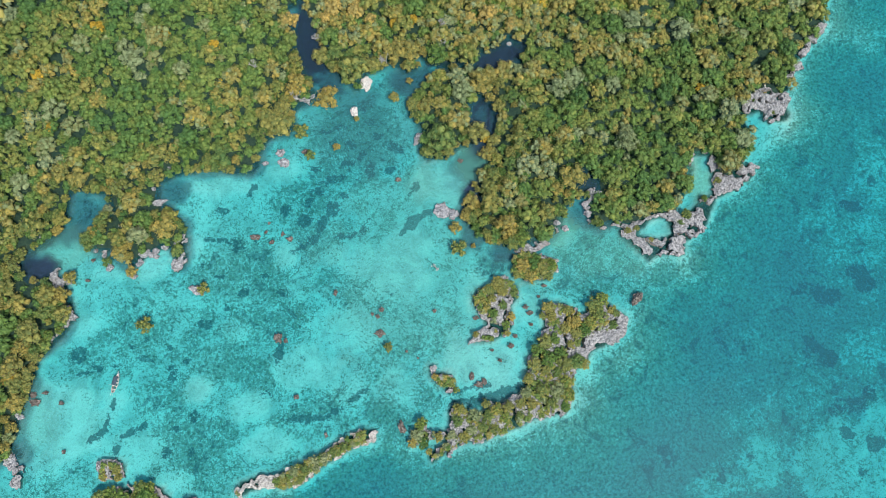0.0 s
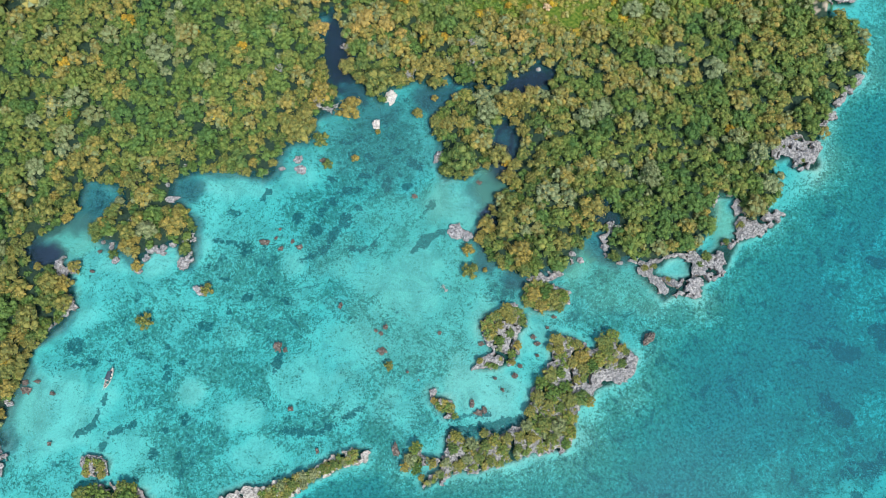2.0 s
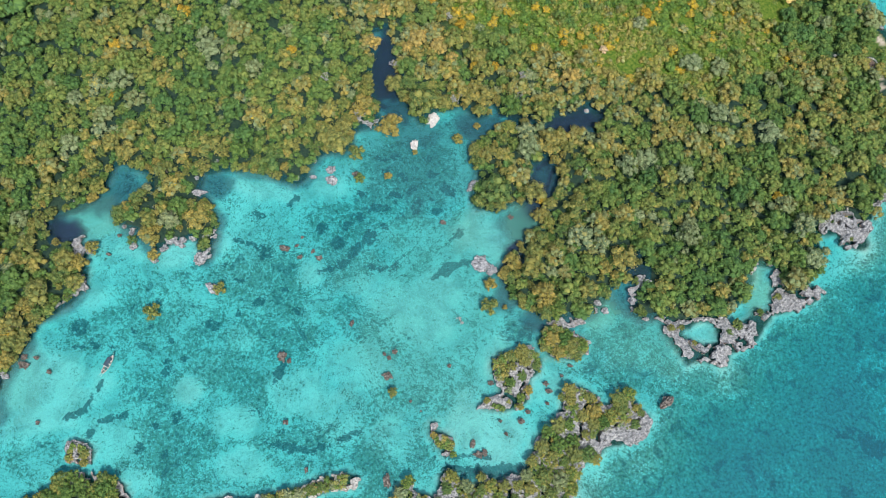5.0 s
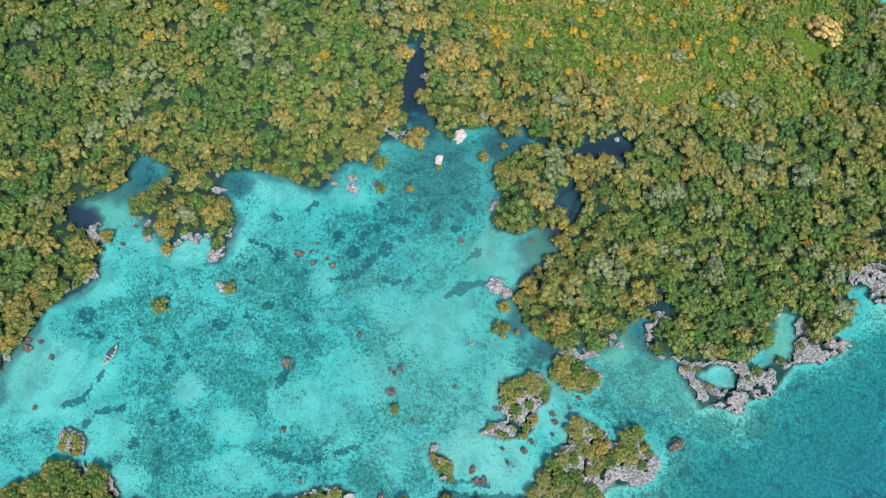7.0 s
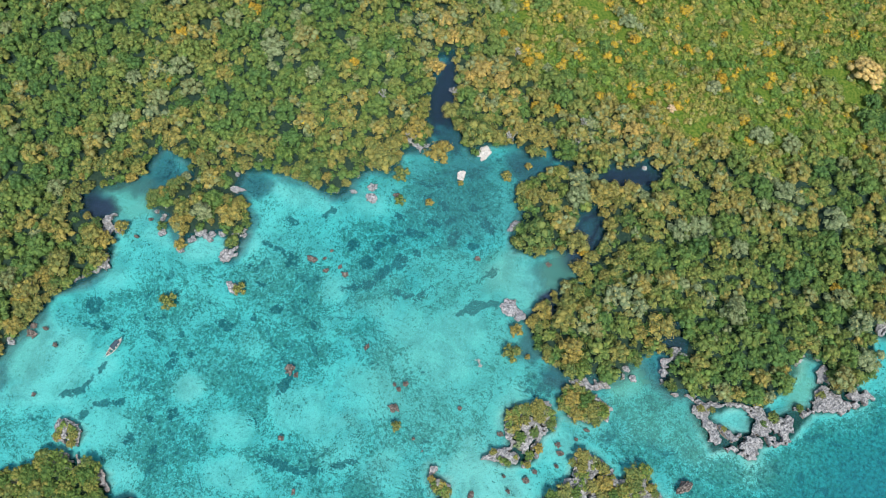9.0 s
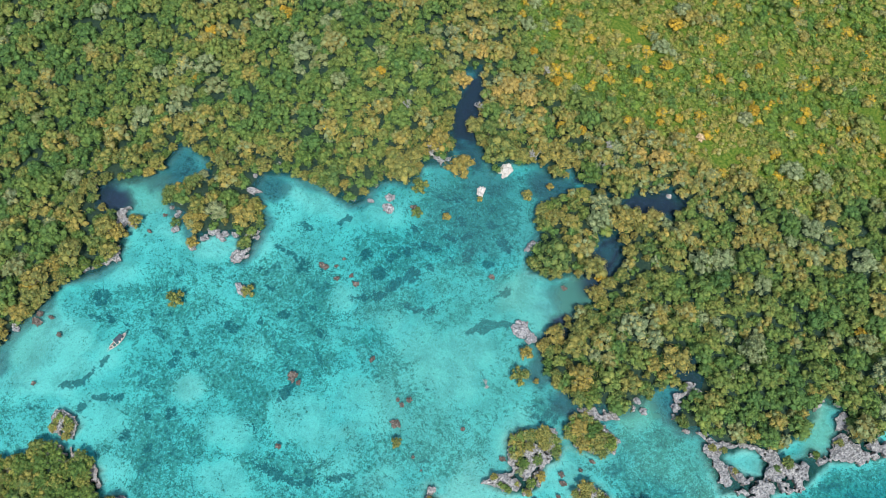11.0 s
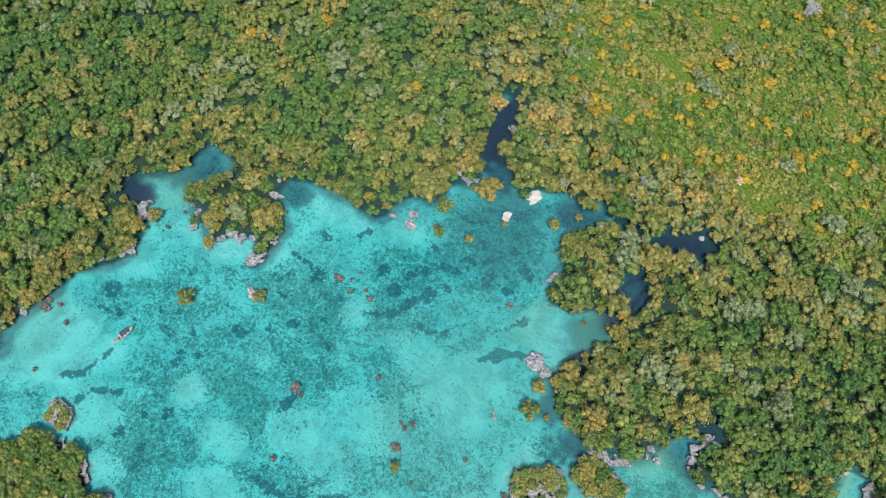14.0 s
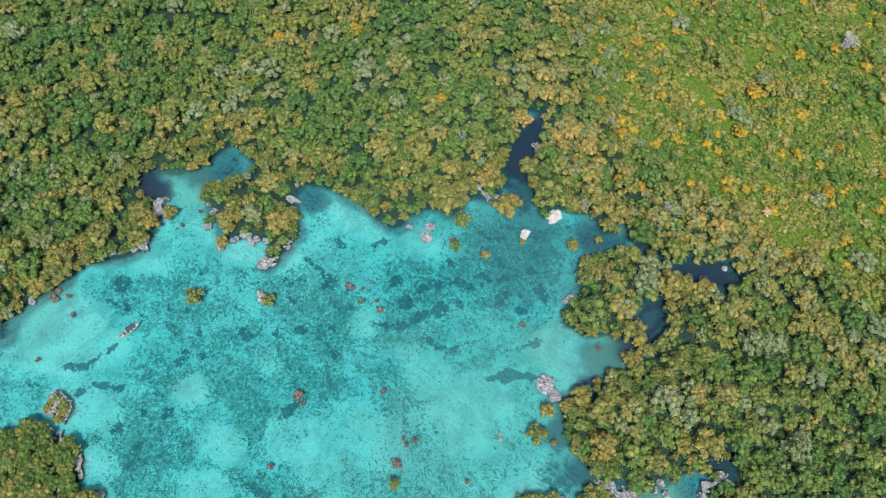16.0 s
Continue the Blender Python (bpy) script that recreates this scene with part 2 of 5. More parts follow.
# the second band paints the ridge's shade on the deeper bed north of it
STREAKS_MORE = [[(-57.2, 60.9, 0.7), (-54.6, 64.5, 1.3)], [(24.6, -21.3, 1.3), (39.6, -19.7, 2.2), (50.0, -15.9, 1.8)], [(20.3, -18.4, 1.1), (37.5, -14.2, 0.9)], [(163.6, 2.2, 2.2), (171.0, -4.3, 3.1)], [(-39.5, -27.8, 0.9), (-22.4, -26.4, 1.1), (-7.7, -16.3, 1.1)], [(-41.2, 0.9, 1.1), (-42.2, -5.6, 1.3)], [(-38.0, 37.6, 0.9), (-29.2, 43.4, 1.3), (-25.0, 52.7, 0.9)]]
SEA_BEDS = [(143.7, 41.1, 24.1, 26.3, 30, 0.6), (121.3, 11.8, 24.1, 13.2, 20, 0.5), (185.2, 111.2, 15.4, 13.2, 0, 0.75), (121.6, -14.2, 32.9, 13.2, 0, 0.35), (165.3, 11.8, 19.8, 13.2, 0, 0.4), (104.9, -39.2, 19.8, 13.2, 0, 0.5), (159.4, 64.5, 15.4, 13.2, 40, 0.5), (45.5, -47.3, 32.9, 11.0, 0, 0.3), (182.1, 83.8, 13.2, 13.2, 0, 0.4), (101.0, 3.0, 15.4, 8.8, 0, 0.3), (-13.0, -53.2, 24, 12, 10, 1), (24.5, -51.2, 34, 10, 0, 0.7)]
FLATS = [(12.7, 66.4, 4.4, 8.3, 0, 1), (35.5, -5.6, 15.4, 11.4, 0, 1), (34.6, 20.7, 5.7, 11.0, 0, 0.8), (-29.5, -8.8, 12.7, 9.9, 0, 0.75), (-14.7, 5.2, 15.4, 8.8, 0, 0.5), (-71.5, -17.3, 5.3, 5.3, 0, 0.95), (-50.8, -23.0, 7.9, 5.7, 10, 0.7), (-45.4, -36.1, 9.2, 6.6, 0, 0.7), (-122.8, -26.8, 19.8, 15.4, 0, 0.95), (-93.9, -39.2, 13.2, 8.8, 0, 0.6), (-68.8, 64.5, 13.6, 5.3, 0, 0.8), (-41.2, 35.4, 4.8, 5.7, 0, 0.8), (-92.9, 30.1, 8.8, 4.4, 20, 0.9), (-80.4, -50.3, 7.5, 5.7, 0, 0.7), (-11.0, 34.2, 13.2, 7.5, 0, 0.6), (2.4, 29.7, 13.2, 13.2, 0, 0.55)]
FLATS_MORE = [(-25.7, 7.4, 8.8, 6.6, 0, 0.35), (-14.2, -16.3, 11.0, 6.6, 20, 0.55), (3.1, -16.3, 11.0, 7.9, 0, 0.5), (22.5, 64.5, 8.8, 8.8, 0, 0.8), (-126.2, 5.2, 15.4, 5.7, 20, 0.7), (-102.2, 29.7, 13.2, 4.8, 0, 0.6), (-118.0, 43.4, 9.7, 4.8, 40, 0.8), (55.5, 15.1, 9.7, 7.5, 0, 0.8), (67.4, 43.4, 6.1, 4.8, 0, 0.9), (-58.5, 6.3, 5.7, 4.0, 0, 0.5), (-80.6, 38.8, 5.7, 5.7, 0, 0.6), (-44.0, 71.7, 8.8, 5.3, 0, 0.6), (-33.0, 25.2, 6.6, 8.8, 0, 0.3), (6.8, 41.1, 8.8, 6.6, 0, 0.5), (125.1, 68.9, 6, 10, 0, 1), (105.6, 47.7, 6, 4, 0, 1)]
SEA_FLATS = [(172.1, -43.2, 24.1, 17.6, 0, 1), (185.9, -25.7, 4.8, 7.9, 0, 1), (140.5, -43.2, 7.9, 9.2, 0, 0.9), (123.0, -51.3, 11.0, 4.8, 0, 0.8), (193.1, 41.1, 5.7, 11.0, 0, 0.7), (157.0, 87.5, 11.0, 5.7, 30, 0.45), (140.8, 59.7, 9.7, 3.5, 40, 0.3), (120.6, 31.9, 11.0, 5.3, 30, 0.3), (177.6, 43.4, 13.2, 11.0, 0, 0.5), (94.0, -5.6, 10.1, 5.7, 40, 0.2), (76.2, -16.3, 6.6, 8.8, 20, 0.2), (137.7, -26.8, 11.0, 6.6, 0, 0.35), (183.5, -1.3, 11.0, 11.0, 0, 0.4), (157.8, -18.4, 13.2, 8.8, 0, 0.3), (203.7, 131.8, 6.6, 13.2, -30, 0.4), (196.1, 71.9, 10, 16, 0, 0.8)]
# dark silt, with the shade of shore trees painted into the same patches
MUD_SHADE = [(-121.9, 53.5, 8, 9, 0, 0.6), (-8, 92, 30, 22, 0, 0.2), (-129, 52, 12, 14, 0, 0.6), (-140, 31, 9, 6, 0, 1), (-34, 124, 5, 16, 15, 1), (-27, 110, 8, 10, 0, 0.75), (9, 110, 12, 8, 0, 0.7), (38, 90, 8, 14, 0, 0.85), (33, 71, 9, 9, 0, 0.45), (44, 119, 14, 8, 30, 1), (44, 38, 6, 5, 0, 0.7), (34, 44, 5, 7, 0, 0.6), (-18, 101, 12, 7, 0, 0.45), (76, 54, 6, 7, 0, 0.5), (-88, 62, 6, 6, 0, 0.6), (-34.8, 124.7, 9, 22, 10, 1)]
# forest floor that stands under water
FLOOD = [(44, 119, 12, 7, 30, 1), (37, 90, 5, 15, 0, 1), (-35, 128, 5, 12, 15, 1), (33, 58, 4, 10, 0, 1), (78, 66, 5, 7, 0, 1), (22, 118, 8, 3, 0, 1)]
# greenish, less clear water
TURBID = [(10, 30, 36, 46, 0, 0.55), (100, -45, 70, 30, 0, 0.22), (-8, 92, 36, 26, 0, 0.35), (-32, 86, 20, 15, 0, 0.2), (35, 72, 10, 12, 0, 1), (84, 38, 20, 13, 0, 0.7), (68, 46, 9, 7, 0, 1), (12, 66, 7, 11, 20, 0.7), (20, 35, 16, 24, 0, 0.35), (-128, 38, 16, 9, 0, 0.8), (-130, -28, 9, 14, 0, 0.6), (58, 24, 10, 6, 0, 0.5), (124, 69, 6, 12, 0, 1)]
# clearings behind the cove, and its dry sand: x, y, half length, half width, turn, strength
CLEARINGS = [(144.3, 174, 2.8, 2.6, 0, 1), (159, 174, 3.2, 3.0, 0, 1), (166, 164.6, 3.6, 4.0, 0, 1), (153.9, 167.2, 3.4, 1.6, 30, 1), (165.8, 173.8, 2.0, 1.6, 0, 1)]
BEACH = [(162.6, 168.1, 1.9, 1.0, 0, 1), (168.8, 166.8, 1.1, 1.7, 0, 1), (164, 163.7, 0.9, 1.1, 0, 1), (162.2, 185.8, 2.4, 1.4, -50, 1)]
# edge of the low thicket north-east of the tall mangroves
THICKET_EDGE = [(-60, 330), (-48, 190), (-20, 150), (22, 141), (60, 146), (100, 148), (122, 160), (134, 185), (142, 215), (142, 330)]


# ---- numbers on the plan ----
def lattice(seed):
    return np.random.RandomState(seed).rand(256, 256)


def value_noise(x, y, size, seed):
    g = lattice(seed)
    u, v = x / size + 1000.0, y / size + 1000.0
    i, j = np.floor(u).astype(int), np.floor(v).astype(int)
    a, b = u - i, v - j
    a, b = a * a * (3 - 2 * a), b * b * (3 - 2 * b)
    i0, i1, j0, j1 = i % 256, (i + 1) % 256, j % 256, (j + 1) % 256
    return (g[i0, j0] * (1 - a) + g[i1, j0] * a) * (1 - b) + (g[i0, j1] * (1 - a) + g[i1, j1] * a) * b


def fbm(x, y, size, seed, octaves=4):
    total, weight, amount = 0.0, 0.0, 1.0
    for k in range(octaves):
        c, q = math.cos(0.5 + 0.9 * k), math.sin(0.5 + 0.9 * k)
        total = total + amount * value_noise(x * c - y * q, x * q + y * c, size / 2 ** k, seed + k)
        weight += amount
        amount *= 0.55
    return total / weight


def outline_distance(x, y, outline):
    """Signed distance to a closed outline, negative inside."""
    best = np.full(x.shape, 1e9)
    inside = np.zeros(x.shape, bool)
    n = len(outline)
    for k in range(n):
        (ax, ay), (bx, by) = outline[k], outline[(k + 1) % n]
        ex, ey = bx - ax, by - ay
        s = np.clip(((x - ax) * ex + (y - ay) * ey) / (ex * ex + ey * ey + 1e-9), 0, 1)
        best = np.minimum(best, np.hypot(x - ax - s * ex, y - ay - s * ey))
        if abs(ey) > 1e-9:
            inside ^= ((ay > y) != (by > y)) & (x < ax + (y - ay) * ex / ey)
    return np.where(inside, -best, best)


def band_distance(x, y, band):
    """Signed distance to a band of changing half width."""
    best = np.full(x.shape, 1e9)
    for (ax, ay, ar), (bx, by, br) in zip(band[:-1], band[1:]):
        ex, ey = bx - ax, by - ay
        s = np.clip(((x - ax) * ex + (y - ay) * ey) / (ex * ex + ey * ey), 0, 1)
        best = np.minimum(best, np.hypot(x - ax - s * ex, y - ay - s * ey) - (ar + (br - ar) * s))
    return best


MAINLAND = SHORE_W + SHORE_N + SHORE_E + SHORE_SEA
ISLES = [ISLE_NE, ISLE_MID, RIDGE, LEDGE, SPIT, ISLE_SW, ISLE_SOUTH]


def shore_wobble(x, y):
    return (fbm(x, y, 5.0, 3, 3) - 0.5) * 3.0


def mainland_distance(x, y):
    d = outline_distance(x, y, MAINLAND)
    for pool in POOLS:
        d = np.maximum(d, -outline_distance(x, y, pool))
    return d + shore_wobble(x, y)


def land_distance(x, y):
    d = mainland_distance(x, y)
    for isle in ISLES:
        d = np.minimum(d, outline_distance(x, y, isle) + 0.6 * shore_wobble(x, y))
    return d


def patches(x, y, rows):
    total = np.zeros(x.shape)
    rough = (fbm(x, y, 6.0, 17, 3) - 0.5) * 1.1
    for px, py, a, b, turn, weight in rows:
        c, s = math.cos(radians(turn)), math.sin(radians(turn))
        u, v = ((x - px) * c + (y - py) * s) / a, (-(x - px) * s + (y - py) * c) / b
        r = np.sqrt(u * u + v * v) + rough
        total = np.maximum(total, weight * np.clip((1.25 - r) / 0.5, 0, 1))
    return total


def streaks(x, y):
    total = np.zeros(x.shape)
    rough = (fbm(x, y, 3.0, 19, 3) - 0.5) * 3.2
    for band in STREAKS + STREAKS_MORE:
        total = np.maximum(total, np.clip(0.6 - (band_distance(x, y, band) + rough) / 2.4, 0, 1))
    return total


def open_sea(x, y):
    """0 in the lagoon, 1 on the sea side of the islets."""
    line = [(-70, -58), (-5, -36), (9, -38), (45, -28), (72, -12), (94, 10), (100, 36), (150, 75), (172, 120), (195, 170), (400, 420), (900, 420), (900, -900), (-70, -900)]
    return np.clip(0.5 - outline_distance(x, y, line) / 14.0, 0, 1)


def thicket(x, y):
    area = THICKET_EDGE
    return np.clip(0.5 - (outline_distance(x, y, area) + (fbm(x, y, 22, 61, 4) - 0.5) * 34) / 14.0, 0, 1)


def mud_and_shade(x, y, sea):
    """Dark silt under and beside the mangroves, with the trees' shade painted in."""
    d = mainland_distance(x, y)
    strip = np.clip((6.5 * fbm(x, y, 14, 47, 2) - 1.2 - d) / 3.0, 0, 0.5) * (1 - sea) * np.clip((96 - x) / 8, 0, 1)
    return np.clip(np.maximum(strip, np.maximum(patches(x, y, MUD_SHADE), patches(x, y, FLOOD) * (d < 2))), 0, 1)


def seabed_depth(x, y, d, sea):
    lagoon = (1.1 + 0.9 * fbm(x, y, 45, 23, 3)) * (1 - 0.28 * patches(x, y, FLATS + FLATS_MORE))
    out = 1.15 + 2.0 * np.clip((d - 3) / 32, 0, 1) + 0.6 * (fbm(x, y, 60, 29, 3) - 0.5) + 0.8 * patches(x, y, SEA_BEDS) - 0.9 * patches(x, y, SEA_FLATS)
    deep = lagoon * (1 - sea) + out * sea
    return deep * np.clip(0.5 + d / 3.0, 0.1, 1)


# ---- meshes ----
def mesh_of(name, verts, tris, material=None, values=None, smooth=False):
    """A mesh from arrays of places and triangles; values: named numbers, one a vertex."""
    me = bpy.data.meshes.new(name)
    verts, tris = np.asarray(verts, np.float32), np.asarray(tris, np.int32)
    me.vertices.add(len(verts))
    me.vertices.foreach_set("co", verts.ravel())
    me.loops.add(tris.size)
    me.loops.foreach_set("vertex_index", tris.ravel())
    me.polygons.add(len(tris))
    me.polygons.foreach_set("loop_start", np.arange(0, tris.size, tris.shape[1], dtype=np.int32))
    me.polygons.foreach_set("use_smooth", np.full(len(tris), smooth))
    me.update(calc_edges=True)
    for key, v in (values or {}).items():
        me.attributes.new(key, "FLOAT", "POINT").data.foreach_set("value", np.asarray(v, np.float32))
    if material:
        me.materials.append(material)
    return me


def part(name, me, parent, label=""):
    ob = new(name, me)
    ob.parent = parent
    return tagged(ob, label)


def sheet_arrays(xs, ys):
    gx, gy = np.meshgrid(xs, ys)
    nx = len(xs)
    i = (np.arange(len(ys) - 1)[:, None] * nx + np.arange(nx - 1)[None, :]).ravel()
    return gx.ravel(), gy.ravel(), np.stack([i, i + 1, i + 1 + nx, i + nx], 1)


ICO = bmesh.new()
bmesh.ops.create_icosphere(ICO, subdivisions=1, radius=1)
ICO_V = np.array([v.co[:] for v in ICO.verts])
ICO_F = np.array([[v.index for v in f.verts] for f in ICO.faces if f.calc_center_median().z > -0.25])
ICO.free()


def join_arrays(pieces):
    verts, faces, k = [], [], 0
    for v, f in pieces:
        verts.append(v)
        faces.append(f + k)
        k += len(v)
    return np.concatenate(verts), np.concatenate(faces)


def tube(points, radii, sides=6):
    """A tapered tube through points, as triangles."""
    points = [Vector(p) for p in points]
    rings, faces = [], []
    for k, p in enumerate(points):
        way = (points[min(k + 1, len(points) - 1)] - points[max(k - 1, 0)]).normalized()
        side = way.cross(Vector((0.31, 0.9, 0.17))).normalized()
        other = way.cross(side)
        for s in range(sides):
            a = 2 * math.pi * s / sides
            rings.append(p + (side * math.cos(a) + other * math.sin(a)) * radii[k])
    for k in range(len(points) - 1):
        for s in range(sides):
            a, b = k * sides + s, k * sides + (s + 1) % sides
            faces += [(a, b, b + sides), (a, b + sides, a + sides)]
    top = (len(points) - 1) * sides
    for s in range(1, sides - 1):
        faces += [(0, s + 1, s), (top, top + s, top + s + 1)]
    return np.array([r[:] for r in rings]), np.array(faces)


# ---- materials ----
def material(name):
    m = bpy.data.materials.new(name)
    m.use_nodes = True
    return m, m.node_tree, m.node_tree.nodes["Principled BSDF"]


def node(nt, kind, **inputs):
    n = nt.nodes.new(kind)
    for key, v in inputs.items():
        n.inputs[key.replace("_", " ")].default_value = v
    return n


def mix(nt, factor, a, b, blend="MIX"):
    n = nt.nodes.new("ShaderNodeMix")
    n.data_type, n.blend_type = "RGBA", blend
    for socket, v in ((n.inputs["Factor"], factor), (n.inputs[6], a), (n.inputs[7], b)):
        if isinstance(v, (int, float)):
            socket.default_value = v
        elif isinstance(v, tuple):
            socket.default_value = (*v, 1)
        else:
            nt.links.new(v, socket)
    return n.outputs[2]


def math_node(nt, how, a, b=0.0, c=0.0):
    n = nt.nodes.new("ShaderNodeMath")
    n.operation = how
    for socket, v in zip(n.inputs, (a, b, c)):
        if isinstance(v, (int, float)):
            socket.default_value = v
        else:
            nt.links.new(v, socket)
    return n.outputs[0]


def ranged(nt, v, lo, hi, a=0.0, b=1.0):
    n = nt.nodes.new("ShaderNodeMapRange")
    n.interpolation_type = "SMOOTHSTEP"
    nt.links.new(v, n.inputs[0])
    for k, value in enumerate((lo, hi, a, b)):
        n.inputs[k + 1].default_value = value
    return n.outputs[0]


def place(nt):
    return nt.nodes.new("ShaderNodeNewGeometry").outputs["Position"]


def grain(nt, where, size, detail=4.0, rough=0.6, warp=0.0):
    n = node(nt, "ShaderNodeTexNoise", Scale=1.0 / size, Detail=detail, Roughness=rough, Distortion=warp)
    nt.links.new(where, n.inputs["Vector"])
    return n.outputs["Fac"]


def value_of(nt, name):
    n = nt.nodes.new("ShaderNodeAttribute")
    n.attribute_name = name
    return n.outputs["Fac"]


def ramp(nt, v, stops):
    n = nt.nodes.new("ShaderNodeValToRGB")
    el = n.color_ramp.elements
    while len(el) < len(stops):
        el.new(0.5)
    for e, (at, colour) in zip(el, stops):
        e.position, e.color = at, (*colour, 1)
    nt.links.new(v, n.inputs[0])
    return n.outputs[0]


def bump(nt, bsdf, height, distance, strength=1.0):
    n = node(nt, "ShaderNodeBump", Strength=strength, Distance=distance)
    nt.links.new(height, n.inputs["Height"])
    nt.links.new(n.outputs[0], bsdf.inputs["Normal"])


def make_ground():
    m, nt, b = material("seabed_and_soil")
    p = place(nt)
    grass, land, low = value_of(nt, "grass"), value_of(nt, "land"), value_of(nt, "thicket")
    sand = ramp(nt, grain(nt, p, 9.0), [(0.3, (0.42, 0.44, 0.40)), (0.5, (0.58, 0.58, 0.54)), (0.7, (0.69, 0.68, 0.64))])
    sand = mix(nt, ranged(nt, grain(nt, p, 1.0, 5, 0.75), 0.46, 0.64, 0, 0.6), sand, (0.33, 0.35, 0.29))
    fine = math_node(nt, "MULTIPLY_ADD", grain(nt, p, 1.3, 4, 0.7, 0.4), 3.5, math_node(nt, "MULTIPLY", grain(nt, p, 7.0, 7, 0.7, 0.8), 2.7))
    fine = math_node(nt, "MULTIPLY_ADD", grain(nt, p, 0.5, 2), 2.2, fine)
    cover = math_node(nt, "MULTIPLY_ADD", grass, 1.25, math_node(nt, "SUBTRACT", fine, 4.83))
    cover = ranged(nt, cover, -0.24, 0.30)
    sand = mix(nt, ranged(nt, grain(nt, p, 12.0, 7, 0.62, 1.0), 0.50, 0.56, 0, 0.42), sand, (0.73, 0.74, 0.67))
    weed = ramp(nt, grain(nt, p, 0.9, 4, 0.75), [(0.37, (0.025, 0.06, 0.055)), (0.63, (0.24, 0.28, 0.2))])
    bed = mix(nt, math_node(nt, "MULTIPLY", cover, ranged(nt, grain(nt, p, 1.1, 3), 0.35, 0.65, 0.5, 0.9)), sand, weed)
    clump = math_node(nt, "MULTIPLY_ADD", grain(nt, p, 8.0, 8, 0.68, 0.9), 1.0, math_node(nt, "MULTIPLY", math_node(nt, "MINIMUM", grass, 0.7), 0.16))
    dark = ramp(nt, grain(nt, p, 0.6, 3), [(0.35, (0.03, 0.062, 0.072)), (0.65, (0.095, 0.145, 0.145))])
    bed = mix(nt, math_node(nt, "MAXIMUM", ranged(nt, clump, 0.68, 0.73, 0, 0.6), math_node(nt, "MULTIPLY", ranged(nt, math_node(nt, "MULTIPLY_ADD", grain(nt, p, 2.0, 6, 0.75), 2.2, value_of(nt, "tuft_and_shade")), 1.45, 1.6), 0.8)), bed, dark)
    # near-black blue: silt colour with the shade under the trees mixed in
    shaded_silt = ramp(nt, grain(nt, p, 3.0), [(0.3, (0.010, 0.016, 0.022)), (0.7, (0.035, 0.043, 0.05))])
    bed = mix(nt, value_of(nt, "mud_shade"), bed, shaded_silt)
    # soil takes the dark teal of the hazy shade between crowns as its colour
    soil = ramp(nt, grain(nt, p, 1.2), [(0.3, (0.014, 0.040, 0.034)), (0.7, (0.040, 0.075, 0.050))])
    turf = ramp(nt, grain(nt, p, 1.1, 6, 0.75), [(0.36, (0.03, 0.09, 0.014)), (0.5, (0.10, 0.175, 0.026)), (0.64, (0.20, 0.23, 0.045))])
    soil = mix(nt, low, soil, turf)
    soil = mix(nt, value_of(nt, "beach"), soil, ramp(nt, grain(nt, p, 0.7), [(0.3, (0.36, 0.32, 0.25)), (0.7, (0.56, 0.50, 0.41))]))
    nt.links.new(mix(nt, land, bed, soil), b.inputs["Base Color"])
    b.inputs["Roughness"].default_value = 0.95
    b.inputs["Specular IOR Level"].default_value = 0.1
    bump(nt, b, grain(nt, p, 0.8), 0.25)
    return m


def make_water():
    m, nt, b = material("clear_sea_water")
    nt.nodes.remove(b)
    p, deep = place(nt), value_of(nt, "depth")
    tint = nt.nodes.new("ShaderNodeCombineColor")
    for k, keep in enumerate((0.27, 0.86, 0.915)):
        nt.links.new(math_node(nt, "POWER", keep, deep), tint.inputs[k])
    clear = nt.nodes.new("ShaderNodeBsdfTransparent")
    nt.links.new(tint.outputs[0], clear.inputs[0])
    haze = node(nt, "ShaderNodeBsdfDiffuse")
    turbid = value_of(nt, "turbid")
    # the blue-grey over mud puts the sky's reflection into the diffuse colour
    nt.links.new(mix(nt, value_of(nt, "mud_shade"), mix(nt, turbid, (0.035, 0.205, 0.315), (0.10, 0.31, 0.23)), (0.028, 0.052, 0.095)), haze.inputs["Color"])
    body = nt.nodes.new("ShaderNodeMixShader")
    nt.links.new(math_node(nt, "MULTIPLY_ADD", value_of(nt, "mud_shade"), 0.4, math_node(nt, "MULTIPLY_ADD", turbid, 0.36, ranged(nt, deep, 0.0, 5.0, 0.03, 0.38))), body.inputs[0])
    nt.links.new(clear.outputs[0], body.inputs[1])
    nt.links.new(haze.outputs[0], body.inputs[2])
    gloss = node(nt, "ShaderNodeBsdfGlossy", Roughness=0.12)
    fres = node(nt, "ShaderNodeFresnel", IOR=1.33)
    skin = nt.nodes.new("ShaderNodeMixShader")
    for k, s in enumerate((fres.outputs[0], body.outputs[0], gloss.outputs[0])):
        nt.links.new(s, skin.inputs[k])
    wave = node(nt, "ShaderNodeBump", Strength=0.35, Distance=0.12)
    nt.links.new(grain(nt, p, 1.6, 3), wave.inputs["Height"])
    for n in (gloss, fres, haze):
        nt.links.new(wave.outputs[0], n.inputs["Normal"])
    nt.links.new(skin.outputs[0], nt.nodes["Material Output"].inputs["Surface"])
    return m


